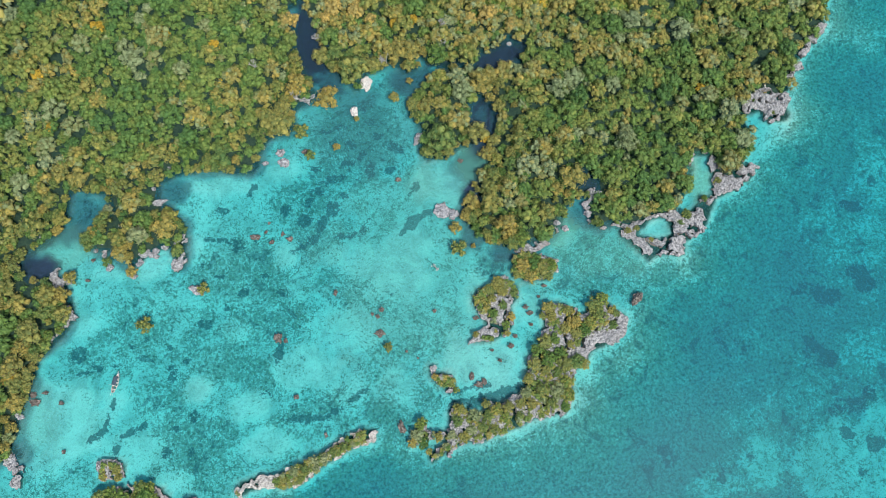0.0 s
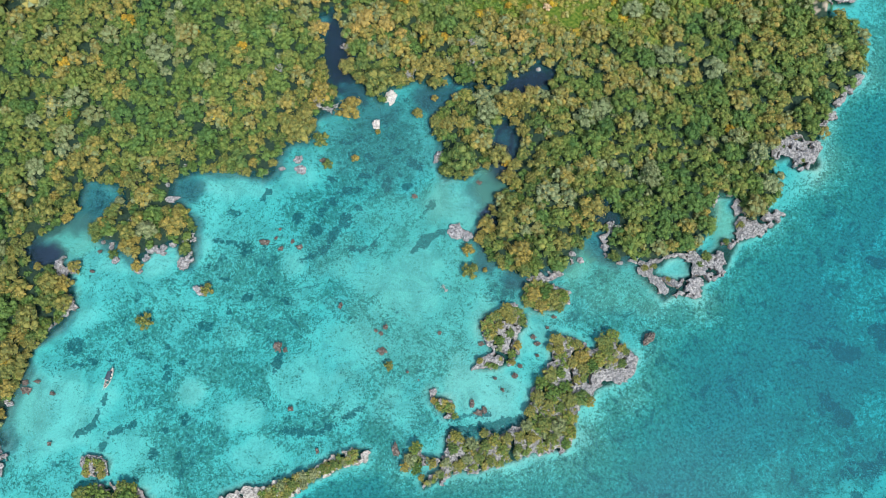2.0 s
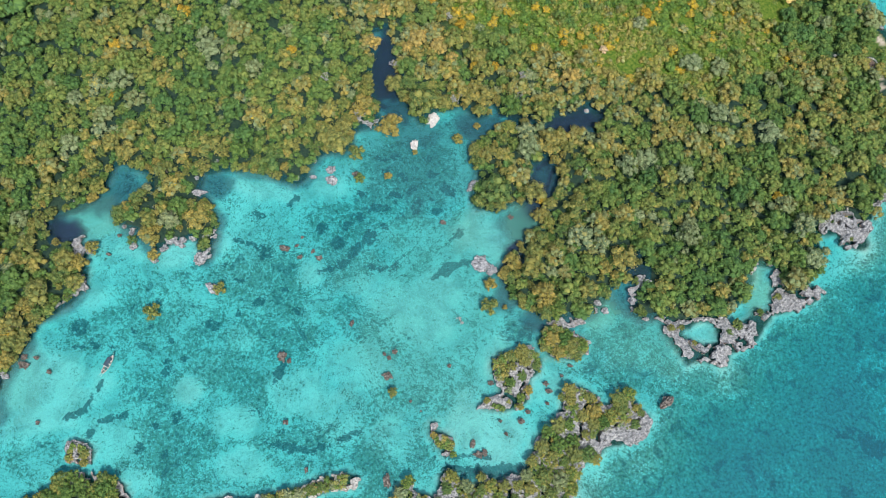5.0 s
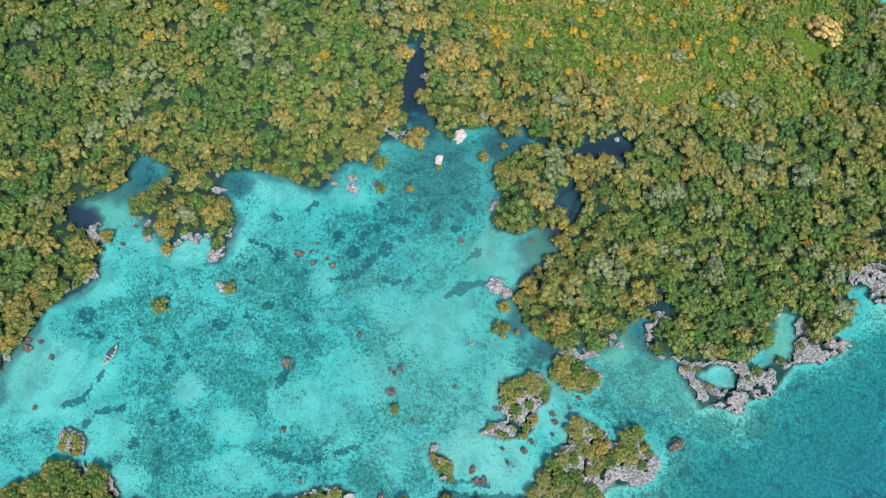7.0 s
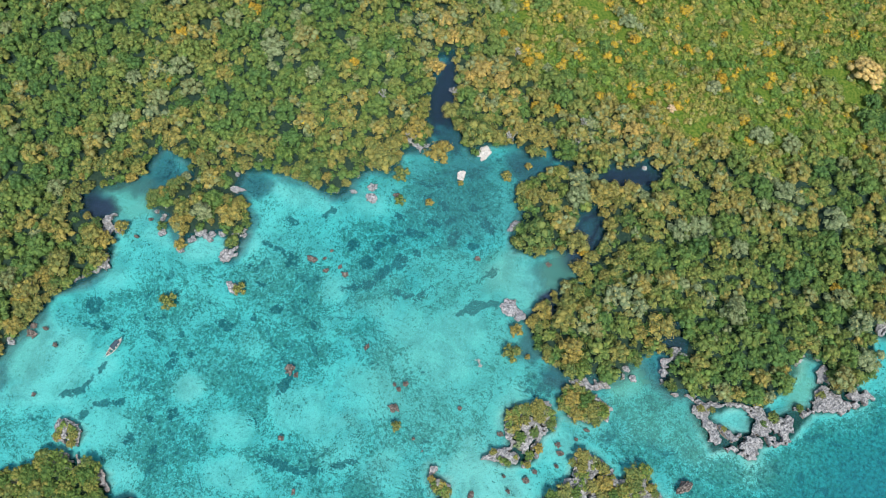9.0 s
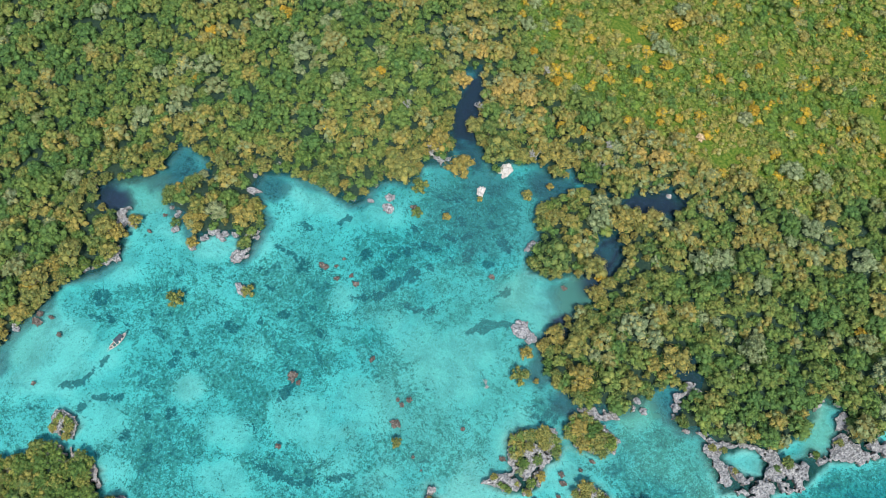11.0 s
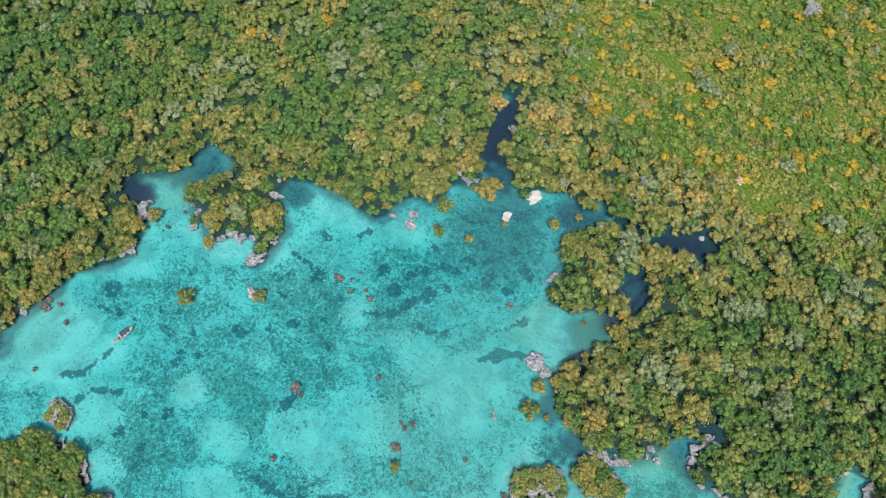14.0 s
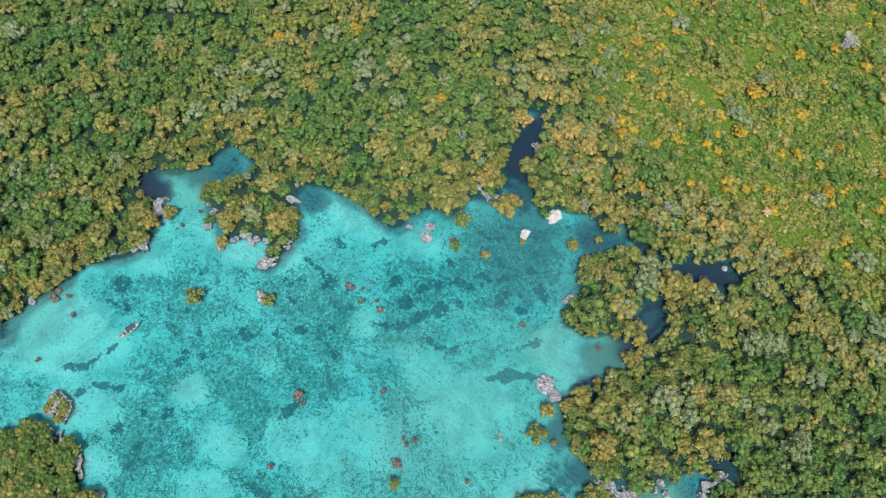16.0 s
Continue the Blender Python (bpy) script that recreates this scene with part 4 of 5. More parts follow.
# ---- plants ----
def crown_arrays(seed, radius, height, clumps, leaves, leaf, low=0.35, fine=False, heart=0.8):
    """A crown of rounded tufts, each a rough core under loose sprays of leaves."""
    rng = np.random.RandomState(seed)
    pieces = []
    for k in range(clumps):
        a = k * 2.39996 + rng.uniform(-0.5, 0.5)
        r = radius * 0.78 * math.sqrt((k + 0.5) / clumps) * rng.uniform(0.8, 1.12)
        c = radius * rng.uniform(0.7, 1.8) / math.sqrt(clumps)
        top = height * (1 - (1 - low) * 0.75 * (r / radius) ** 2) * rng.uniform(0.80, 1.06)
        centre = np.array([r * math.cos(a), r * math.sin(a), top - c * 0.8])
        core = ICO_V * (c * heart * np.array([1, 1, 0.85])) * rng.uniform(0.72, 1.28, (len(ICO_V), 1)) + centre
        pieces.append((core, ICO_F))
        z = rng.uniform(-0.25, 1, leaves)
        t = rng.uniform(0, 2 * math.pi, leaves)
        s = np.sqrt(1 - z * z)
        out = np.stack([s * np.cos(t), s * np.sin(t), z], 1)
        at = centre + out * np.array([1, 1, 0.85]) * (c * rng.uniform(0.72, 1.2, (leaves, 1)))
        normal = out + rng.normal(0, 0.22, (leaves, 3))
        normal /= np.linalg.norm(normal, axis=1)[:, None]
        side = np.cross(normal, rng.normal(0, 1, (leaves, 3)))
        side /= np.linalg.norm(side, axis=1)[:, None]
        other = np.cross(normal, side)
        w = leaf * rng.uniform(0.6, 1.3, (leaves, 1))
        if fine:
            blade = np.stack([at + side * w * 0.75, at + other * w * 0.33 + normal * w * 0.1, at - side * w * 0.75 - normal * w * 0.12, at - other * w * 0.33 + normal * w * 0.1], 1).reshape(-1, 3)
            i = np.arange(leaves)[:, None] * 4
            pieces.append((blade, np.concatenate([i + [0, 1, 2], i + [0, 2, 3]])))
            continue
        spray = np.stack([at + side * w * 0.62, at - side * w * 0.35 + other * w * 0.5, at - side * w * 0.35 - other * w * 0.5], 1).reshape(-1, 3)
        pieces.append((spray, np.arange(leaves * 3).reshape(-1, 3)))
    return join_arrays(pieces)


def trunk_arrays(seed, radius, height):
    rng = random.Random(seed)
    lean = Vector((rng.uniform(-0.3, 0.3), rng.uniform(-0.3, 0.3), 1))
    fork = lean * height * 0.35
    pieces = [tube([(0, 0, -0.8), lean * height * 0.15, fork], [0.045 * height, 0.035 * height, 0.03 * height], 7)]
    for k in range(5):
        a = k * 1.257 + rng.uniform(-0.4, 0.4)
        end = Vector((math.cos(a) * radius * 0.6, math.sin(a) * radius * 0.6, height * rng.uniform(0.72, 0.9)))
        middle = fork.lerp(end, 0.5) + Vector((rng.uniform(-0.3, 0.3), rng.uniform(-0.3, 0.3), -0.1 * height))
        pieces.append(tube([fork, middle, end], [0.024 * height, 0.016 * height, 0.006 * height], 5))
    return join_arrays(pieces)


KINDS = {
    "olive": ("mangrove_tree", "olive-green mangrove tree with a rounded tufted crown"),
    "golden": ("mangrove_tree", "golden-brown mangrove tree with a dense rounded crown"),
    "greyish": ("mangrove_tree", "pale grey-green mangrove tree with an open crown"),
    "green": ("mangrove_tree", "fresh green broadleaf tree among the mangroves"),
    "orange": ("mangrove_tree", "tree with bright orange-yellow foliage"),
}
TREES = {}


def tree_model(kind, shape, bush=False):
    """One tree or bush with its parts, made on first call; radius 1 for a bush, 3.6 for a tree."""
    if (kind, shape, bush) not in TREES:
        radius, height = (1.0, 1.1) if bush else (3.6, 5.6)
        name, label = KINDS[kind]
        if bush:
            name, label = "bush", {"olive": "low olive-green bush rooted in the limestone", "golden": "low golden bush rooted in the limestone", "green": "bright green bush rooted in the limestone", "greyish": "pale grey-green bush rooted in the limestone", "orange": "orange-leaved bush rooted in the limestone"}[kind]
        seed = 500 + 31 * shape + len(TREES)
        root = tagged(new(name), label, "bush" if bush else "tree", "bushes on the limestone" if bush else "mangroves round the lagoon")
        v, f = crown_arrays(seed, radius, height, 20 if bush else 22, 18 if bush else 30, 0.18 if bush else 0.44, 0.28, True, 0.68)
        part("crown", mesh_of("crown", v, f, LEAVES[kind], smooth=True), root)
        v, f = trunk_arrays(seed, radius, height)
        part("trunk", mesh_of("trunk", v, f, BARK), root)
        TREES[kind, shape, bush] = [root, False]
    return TREES[kind, shape, bush]


def plant(kind, shape, x, y, z, wide, tall, turn, bush=False):
    entry = tree_model(kind, shape, bush)
    m = Matrix.LocRotScale((x, y, z), Euler((0, 0, turn)), (wide, wide, tall))
    if entry[1]:
        made = copy_thing(entry[0], m)
        made.matrix_basis = m
        return made
    entry[1] = True
    entry[0].matrix_basis = m
    return entry[0]


def kind_at(x, y, rng):
    """Which look the trees of a place have."""
    tone = float(value_noise(np.array([x]), np.array([y]), 14.0, 71)[0]) + rng.uniform(-0.35, 0.35)
    return "green" if tone < 0.20 else "greyish" if tone > 1.12 else "golden" if tone > 0.58 else "olive"


# x, y, crown radius of the trees that stand in the water or stand out on the shore
SHORE_TREES = [(-93.1, 7.9, 3.2), (-71.8, 22.2, 2.4), (0.1, -0.4, 1.8), (-25.9, 100.4, 5.0), (-36.5, 86.6, 3.2), (-32.5, 76.7, 2.2), (-22.0, 80.3, 1.6), (1.1, 101.7, 2.2), (8.8, 98.4, 3.0), (27.4, 38.2, 3.2), (26.1, 46.5, 2.5), (33.2, 39.4, 1.0), (-44.9, 88.6, 5.6), (20.2, 83.2, 6.2), (35.2, 85.6, 4.6), (-123.8, 26.7, 2.7), (-110.3, 32.8, 2.0), (-100.2, 28.9, 2.4), (-83.3, 36.6, 2.5), (7.3, 109.2, 1.5), (-14.1, 92.5, 1.2), (39.0, 77.2, 3.2), (-16.2, 113.0, 6.2), (-29.3, 119.4, 3.9), (30.4, 51.1, 2.5)]


def scatter(box, gap, seed):
    rng = np.random.RandomState(seed)
    gx, gy = np.meshgrid(np.arange(box[0], box[1], gap), np.arange(box[2], box[3], gap * 0.87))
    gx = gx + (np.arange(gx.shape[0])[:, None] % 2) * gap / 2
    return (gx + rng.uniform(-0.38, 0.38, gx.shape) * gap).ravel(), (gy + rng.uniform(-0.38, 0.38, gx.shape) * gap).ravel(), rng


# where golden or green trees gather: x, y, reach, pull of the tone
GROVES = [(-49, 159, 10, 0.3), (-26, 139, 12, 0.3), (12, 121, 12, 0.25), (40, 142, 12, 0.3), (67, 148, 14, 0.3), (-100, 45, 12, 0.2), (-23, 110, 14, 0.2), (28, 90, 16, 0.18), (-190, 20, 32, -0.16), (-170, 0, 22, -0.1), (-96, 124, 16, -0.22), (-199, 85, 20, -0.2), (110, 70, 20, -0.08), (100, 100, 25, -0.05), (-45.6, 153.3, 7, 0.35), (-24.6, 140.6, 8, 0.35), (-37.4, 191.4, 14, 0.12), (-48.3, 118.4, 10, 0.2), (26.5, 123.0, 12, 0.25), (47.0, 143.7, 12, 0.3)]


def tree_tone(x, y, rng):
    tone = 0.43 + 0.36 * (value_noise(x, y, 16.0, 71) - 0.5) + rng.normal(0, 0.22, len(x))
    for gx, gy, reach, pull in GROVES:
        tone = tone + pull * np.exp(-((x - gx) ** 2 + (y - gy) ** 2) / (2 * reach * reach))
    tone = np.clip(tone, 0.02, 0.77)
    luck = rng.rand(len(x))
    tone = np.where(luck < 0.12, rng.uniform(0.79, 0.92, len(x)), tone)
    return np.where(luck > 0.9985, 1.0, tone)


def in_view_land(x, y, margin):
    """The stretch of land that the flight passes near."""
    return (y < 57 + (x + 257) * 0.739 + margin) & (y < 281 - (x - 46) * 0.55 + margin) & (x > -245 - margin)


def open_ground(x, y, margin, clear=0.0):
    """Away from bare rock, clearings and sand."""
    free = np.ones(x.shape, bool)
    for zone in (ROCK_SHORE, ROCK_POINT, ROCK_COVE):
        free &= outline_distance(x, y, zone) > margin
    grown = [(px, py, a + clear, b + clear, turn, 1) for px, py, a, b, turn, _ in CLEARINGS + BEACH]
    return free & (patches(x, y, grown) < 0.3)


def throw(box, classes, crowd, rng, allowed):
    """Crowns of several sizes, the widest first, none closer than crowd times both radii."""
    cells, out = {}, []
    for radius, tries in classes:
        px, py = rng.uniform(box[0], box[1], tries), rng.uniform(box[2], box[3], tries)
        r = radius * rng.uniform(0.86, 1.14, tries)
        fits = allowed(px, py)
        for u, v, q in zip(px[fits].tolist(), py[fits].tolist(), r[fits].tolist()):
            i, j = int(u // 8), int(v // 8)
            if all((u - a) ** 2 + (v - b) ** 2 > ((q + c) * crowd) ** 2 for m in (i - 1, i, i + 1) for n in (j - 1, j, j + 1) for a, b, c in cells.get((m, n), ())):
                cells.setdefault((i, j), []).append((u, v, q))
                out.append((u, v, q))
    return np.array(out).reshape(-1, 3).T


def build_forest():
    rng = np.random.RandomState(81)

    def grows(x, y):
        d = outline_distance(x, y, MAINLAND) + shore_wobble(x, y)
        for k, pool in enumerate(POOLS):
            d = np.where(outline_distance(x, y, pool) < (1.9 if k < 2 else 0.9), 9, d)
        for sx, sy, r in SHORE_TREES:
            d = np.where(np.hypot(x - sx, y - sy) < r * 0.8, 9, d)
        rim = band_distance(x, y, RIMS[0])
        for bx, by, a, b in WHITE + GREY + GREY_MORE:
            rim = np.minimum(rim, np.hypot(x - bx, y - by) - max(a, b) - 1.6)
        return d, (d < -1.4) & (thicket(x, y) < rng.uniform(0.3, 1.02, len(x))) & (rim > 0.9) & open_ground(x, y, 1.7, 2.1) & in_view_land(x, y, 14)

    x, y, size = throw((-260, 200, -90, 326), ((5.1, 2600), (4.0, 5200), (3.0, 12000), (2.3, 24000), (1.7, 36000)), 0.69, rng, lambda u, v: grows(u, v)[1])
    d = grows(x, y)[0]
    own = random.Random(7)
    row = []
    for line, gap in ((SHORE_W[4:], 4.2), (SHORE_N, 4.0), (SHORE_E, 4.0), (SHORE_SEA[12:43], 4.4)):
        left = 0.0
        for (ax, ay), (bx, by) in zip(line[:-1], line[1:]):
            length = math.hypot(bx - ax, by - ay)
            while left < length:
                s, back = left / length, own.uniform(0.6, 2.4)
                row.append((ax + (bx - ax) * s - (by - ay) / length * back, ay + (by - ay) * s + (bx - ax) / length * back))
                left += gap * own.uniform(0.7, 1.3)
            left -= length
    rx, ry = np.array(row).T
    dr = mainland_distance(rx, ry)
    for band in RIMS:
        dr = np.where(band_distance(rx, ry, band) < 0.9, 9, dr)
    for zone in (ROCK_SHORE, ROCK_POINT, ROCK_COVE):
        dr = np.where(outline_distance(rx, ry, zone) < 1.2, 9, dr)
    dr = np.where(open_ground(rx, ry, 1.2, 2.4), dr, 9)
    for bx, by, a, b in WHITE + GREY + GREY_MORE:
        dr = np.where(np.hypot(rx - bx, ry - by) < max(a, b) + 1.8, 9, dr)
    for sx, sy, r in SHORE_TREES:
        dr = np.where(np.hypot(rx - sx, ry - sy) < r * 0.7, 9, dr)
    row = [p for p, e in zip(row, dr) if e < 0.8]
    single = [p for k, p in enumerate(row) if p[0] < 96 and p[1] < 118 and k % 7][:185]
    for px, py in single:
        wide = own.choice([0.5, 0.65, 0.8, 1.0]) * own.uniform(0.9, 1.1)
        plant(kind_at(px, py, own), own.randrange(3), px, py, 0.1, wide, wide * own.uniform(0.85, 1.1), own.uniform(0, 6.28))
    rx, ry = np.array(row).T
    clear = np.sqrt(((x[:, None] - rx) ** 2 + (y[:, None] - ry) ** 2).min(1)) > 0.45 * size + 0.9
    joined = np.array([p for p in row if p not in single])
    x, y, d, size = np.append(x[clear], joined[:, 0]), np.append(y[clear], joined[:, 1]), np.append(d[clear], np.full(len(joined), -20.0)), np.append(size[clear], rng.uniform(2.0, 3.0, len(joined)))
    near = np.flatnonzero((d > -10) & (x < 84) & (y < 122) & (x > -150))
    near = near[np.argsort(-d[near])][:max(0, 250 - len(single) - len(SHORE_TREES))]
    for sx, sy, r in SHORE_TREES:
        kind = "olive" if (sx, r) == (-93.1, 3.2) else own.choice(["golden", "golden", "olive"])
        plant(kind, own.randrange(3), sx, sy, 0.1, r / 3.1, r / 3.6, own.uniform(0, 6.28))
    for k in near:
        wide = size[k] / 3.4
        plant(kind_at(x[k], y[k], own), own.randrange(3), x[k], y[k], 0.3, wide, (0.4 + 0.6 * wide) * own.uniform(0.85, 1.15), own.uniform(0, 6.28))
    rest = np.ones(len(x), bool)
    rest[near] = False
    grow("mangrove_forest", CROWNS, x[rest], y[rest], tree_tone(x, y, rng)[rest], size[rest], rng, FOREST_LEAF, "dense olive, golden and grey-green mangrove forest crowns")
    x, y, rng = scatter((-320, 232, -90, 326), 11, 87)
    far = (mainland_distance(x, y) < -2) & (thicket(x, y) < 0.5) & ~in_view_land(x, y, 14)
    grow("far_forest", CROWNS[:4], x[far], y[far], tree_tone(x, y, rng)[far], rng.uniform(5.4, 7.6, far.sum()), rng, FOREST_LEAF, "dense mangrove forest beyond the lagoon")
    x, y, rng = scatter((-300, 232, -90, 310), 5.4, 85)
    wild = (mainland_distance(x, y) < -1.6) & (thicket(x, y) < 0.6) & in_view_land(x, y, 6) & open_ground(x, y, 0.6, -0.3) & (patches(x, y, FLOOD) < 0.5)
    tone = np.clip(rng.normal(0.2, 0.13, len(x)), 0, 0.5)
    grow("undergrowth", CROWNS[:4], x[wild], y[wild], tone[wild], rng.uniform(1.3, 2.6, wild.sum()), rng, FOREST_LEAF, "dark green undergrowth below the mangrove crowns", 0.75)

    def shrubby(u, v):
        return (mainland_distance(u, v) < -1.5) & (thicket(u, v) > 0.45) & open_ground(u, v, 0.7) & (fbm(u, v, 13, 79, 3) > 0.32) & in_view_land(u, v, 12)

    x, y, size = throw((-92, 200, 118, 326), ((2.6, 1500), (2.0, 6000), (1.5, 30000), (1.05, 60000)), 0.72, rng, shrubby)
    tone = np.clip(0.52 + 0.55 * (value_noise(x, y, 14, 73) - 0.5) + rng.normal(0, 0.17, len(x)), 0, 0.76)
    luck = rng.rand(len(x))
    tone = np.where(luck < 0.04, 0.91, np.where(luck < 0.125, 0.99, tone))
    grow("shrub_thicket", CROWNS[:8], x, y, tone, size, rng, THICKET_LEAF, "low thicket of green and yellow shrubs", 0.8)


# crowns of three sizes: how wide, array of places, faces, tufts
CROWNS = []
for k in range(16):
    wide, tufts = ((1.5, 5), (2.4, 8), (3.4, 13), (4.6, 20))[k // 4]
    CROWNS.append((wide, *crown_arrays(900 + k, wide, 2.1 * wide ** 0.75, tufts, 30 if k > 3 else 19, 0.56, 0.25, False, 0.68), tufts))


def grow(name, models, x, y, tone, size, rng, mat, label, tall=1.0, base=0.3):
    """Many crowns in one mesh; the tufts of a crown differ a little in tone."""
    verts, faces, tones, k = [], [], [], 0
    for px, py, t, r in zip(x, y, tone, size):
        fit = min(len(models) // 4 - 1, 0 if r < 1.95 else 1 if r < 2.9 else 2 if r < 4.0 else 3)
        wide, v, f, tufts = models[4 * fit + rng.randint(4)]
        a, s, h = rng.uniform(0, 6.283), r / wide, rng.uniform(0.75, 1.3) * tall
        c, q = math.cos(a) * s, math.sin(a) * s
        verts.append(np.stack([v[:, 0] * c - v[:, 1] * q + px, v[:, 0] * q + v[:, 1] * c + py, v[:, 2] * s * h + base], 1))
        faces.append(f + k)
        own = rng.normal(0, 0.07, tufts) if t < 0.78 else np.zeros(tufts)
        tones.append(np.clip(t + np.repeat(own, len(v) // tufts), 0, 1))
        k += len(v)
    me = mesh_of(name, np.concatenate(verts), np.concatenate(faces), mat, {"tone": np.concatenate(tones)}, True)
    tagged(new(name, me), label, "forest", kind="stuff")


# x, y, crown radius of the bushes on the islets
RIDGE_NORTH = [(79.1, 15.8, 3.1), (82.5, 18.0, 2.6), (77.8, 9.2, 2.9), (75.5, 6.0, 2.6), (81.2, 12.5, 2.6), (86.4, 8.1, 1.8), (87.7, 12.5, 1.5), (61.7, 14.7, 2.6), (62.6, 11.4, 2.2), (69.2, 13.6, 2.2), (71.3, 9.2, 2.9), (67.9, 7.0, 2.2), (72.2, 4.9, 2.6), (59.4, 11.4, 1.5), (60.2, 1.6, 2.9), (63.5, 2.7, 2.2), (56.9, -1.6, 2.6), (61.1, -4.8, 2.9), (65.4, -2.6, 2.4), (67.4, -6.9, 3.1), (71.8, -5.8, 3.1), (74.9, -6.9, 2.2), (55.7, -6.9, 2.6), (59.9, -9.0, 2.2), (69.9, 0.6, 1.8), (64.1, -10.1, 2.0)]
RIDGE_SOUTH = [(53.4, -12.2, 2.2), (58.6, -16.4, 2.9), (52.2, -17.4, 2.2), (63.9, -16.4, 2.9), (68.1, -18.5, 2.6), (67.2, -13.2, 2.4), (54.2, -21.6, 2.2), (61.6, -21.6, 2.4), (66.9, -22.2, 2.0), (50.0, -21.6, 2.0), (45.7, -22.6, 2.2), (41.5, -23.7, 2.4), (38.3, -25.7, 2.2), (44.6, -26.8, 2.2), (49.9, -25.7, 1.8), (33.0, -25.7, 2.6), (36.1, -29.9, 2.2), (40.3, -30.9, 2.0), (31.9, -30.9, 2.0), (27.7, -23.7, 2.4), (26.6, -27.8, 2.2), (28.7, -33.9, 2.2), (12.9, -28.8, 2.2), (10.8, -32.9, 2.0), (14.0, -36.0, 2.2), (19.2, -33.9, 1.8), (22.4, -37.0, 1.5), (16.1, -39.0, 1.3), (37.3, -21.6, 1.8), (24.5, -32.9, 1.8), (9.8, -36.0, 1.8)]
ISLET_BUSHES = [(52.2, 31.3, 3.1), (56.7, 32.4, 2.9), (59.9, 30.2, 2.9), (55.4, 26.8, 2.6), (63.3, 31.3, 2.2), (50.0, 28.0, 2.0), (62.0, 26.8, 2.0), (42.2, 24.6, 2.6), (38.9, 21.3, 2.2), (44.3, 21.3, 2.4), (48.7, 20.2, 2.0), (39.9, 18.0, 2.0), (36.6, 18.0, 1.5), (44.2, 15.8, 2.0), (40.3, 12.5, 2.0), (47.4, 11.4, 1.8), (45.2, 8.1, 1.8), (33.7, 4.4, 1.3), (45.8, 4.9, 1.3), (18.1, -11.6, 1.3), (24.6, -13.2, 1.5), (26.2, -16.4, 1.3), (-99.4, -45.5, 1.9), (-103.9, -48.2, 1.3), (-98.3, -48.2, 1.6)]
SPIT_BUSHES = [(-29.7, -45.1, 2.0), (-33.8, -46.1, 2.0), (-26.7, -42.0, 2.0), (-22.5, -41.0, 2.0), (-19.4, -39.0, 1.8), (-15.3, -37.0, 1.8), (-31.6, -49.0, 1.8), (-37.8, -49.0, 1.8), (-25.5, -45.1, 1.8), (-12.2, -36.0, 1.3)]
# rock that stays bare
BARE_ROCK = [(81, 1.5, 11, 4, 25, 1), (88, 7, 5, 7, 0, 1), (66, 3, 6, 2.5, -20, 1), (-50, -50.5, 7, 5, 25, 1), (-5, -33, 4, 3, 0, 1), (16, -38.5, 3, 2, 0, 1), (26, -30, 5, 2.5, 20, 1)]


def build_bushes():
    own = random.Random(19)
    heights = ((RIDGE, 1.7), (SPIT, 1.1), (ISLE_NE, 1.4), (ISLE_MID, 1.4), (LEDGE, 0.8), (ISLE_SW, 1.1))
    for rows, kinds in ((RIDGE_NORTH, ("olive", "olive", "green", "golden")), (RIDGE_SOUTH, ("olive", "greyish", "olive", "golden", "green")), (ISLET_BUSHES, ("olive", "golden", "olive", "green")), (SPIT_BUSHES, ("greyish", "olive"))):
        for px, py, r in rows:
            rise = min((float(outline_distance(np.array([px]), np.array([py]), isle)[0]), z) for isle, z in heights)[1]
            plant(own.choice(kinds), own.randrange(3), px, py, rise, r * 1.15, r * own.uniform(0.75, 1.05), own.uniform(0, 6.28), True)
    rng = np.random.RandomState(29)
    for (isle, z), share in zip(heights, (0.85, 0.85, 0.8, 0.3, 0.25, 0.35)):
        x, y, r = throw(box_of(isle), ((1.2, 500), (0.9, 1200), (0.6, 3500)), 0.6, rng, lambda u, v: (outline_distance(u, v, isle) < -0.9) & (patches(u, v, BARE_ROCK) < 0.4) & (fbm(u, v, 6, 91, 3) > 0.64 - 0.4 * share))
        tone = np.clip(rng.normal(0.52, 0.2, len(x)), 0, 0.9)
        grow("scrub", CROWNS[:4], x, y, tone, r, rng, FOREST_LEAF, "low olive and grey-green scrub on a limestone islet", 0.7, z)
    x, y, _ = scatter(box_of(ISLE_SOUTH), 3.7, 211)
    for px, py, e in zip(x, y, outline_distance(x, y, ISLE_SOUTH)):
        if e < 0.1:
            size = own.uniform(0.7, 1.15)
            plant(own.choice(["olive", "green", "green", "green"]), own.randrange(3), px, py, 0.4, size, size * 0.8, own.uniform(0, 6.28))
    for zone, gap in ((ROCK_SHORE, 3.9), (ROCK_POINT, 4.5)):
        x, y, _ = scatter(box_of(zone), gap, 231)
        pool = np.minimum(outline_distance(x, y, POOLS[0]), outline_distance(x, y, POOLS[1]))
        inland = mainland_distance(x, y)
        for px, py, e, w, g in zip(x, y, outline_distance(x, y, zone), pool, inland):
            if e < -0.4 and w > 0.8 and own.random() < (0.16 if g < -4.5 else 0.05):
                size = own.uniform(0.6, 1.4)
                plant(own.choice(["green", "olive", "golden"]), own.randrange(3), px, py, 1.1, size, size, own.uniform(0, 6.28), True)


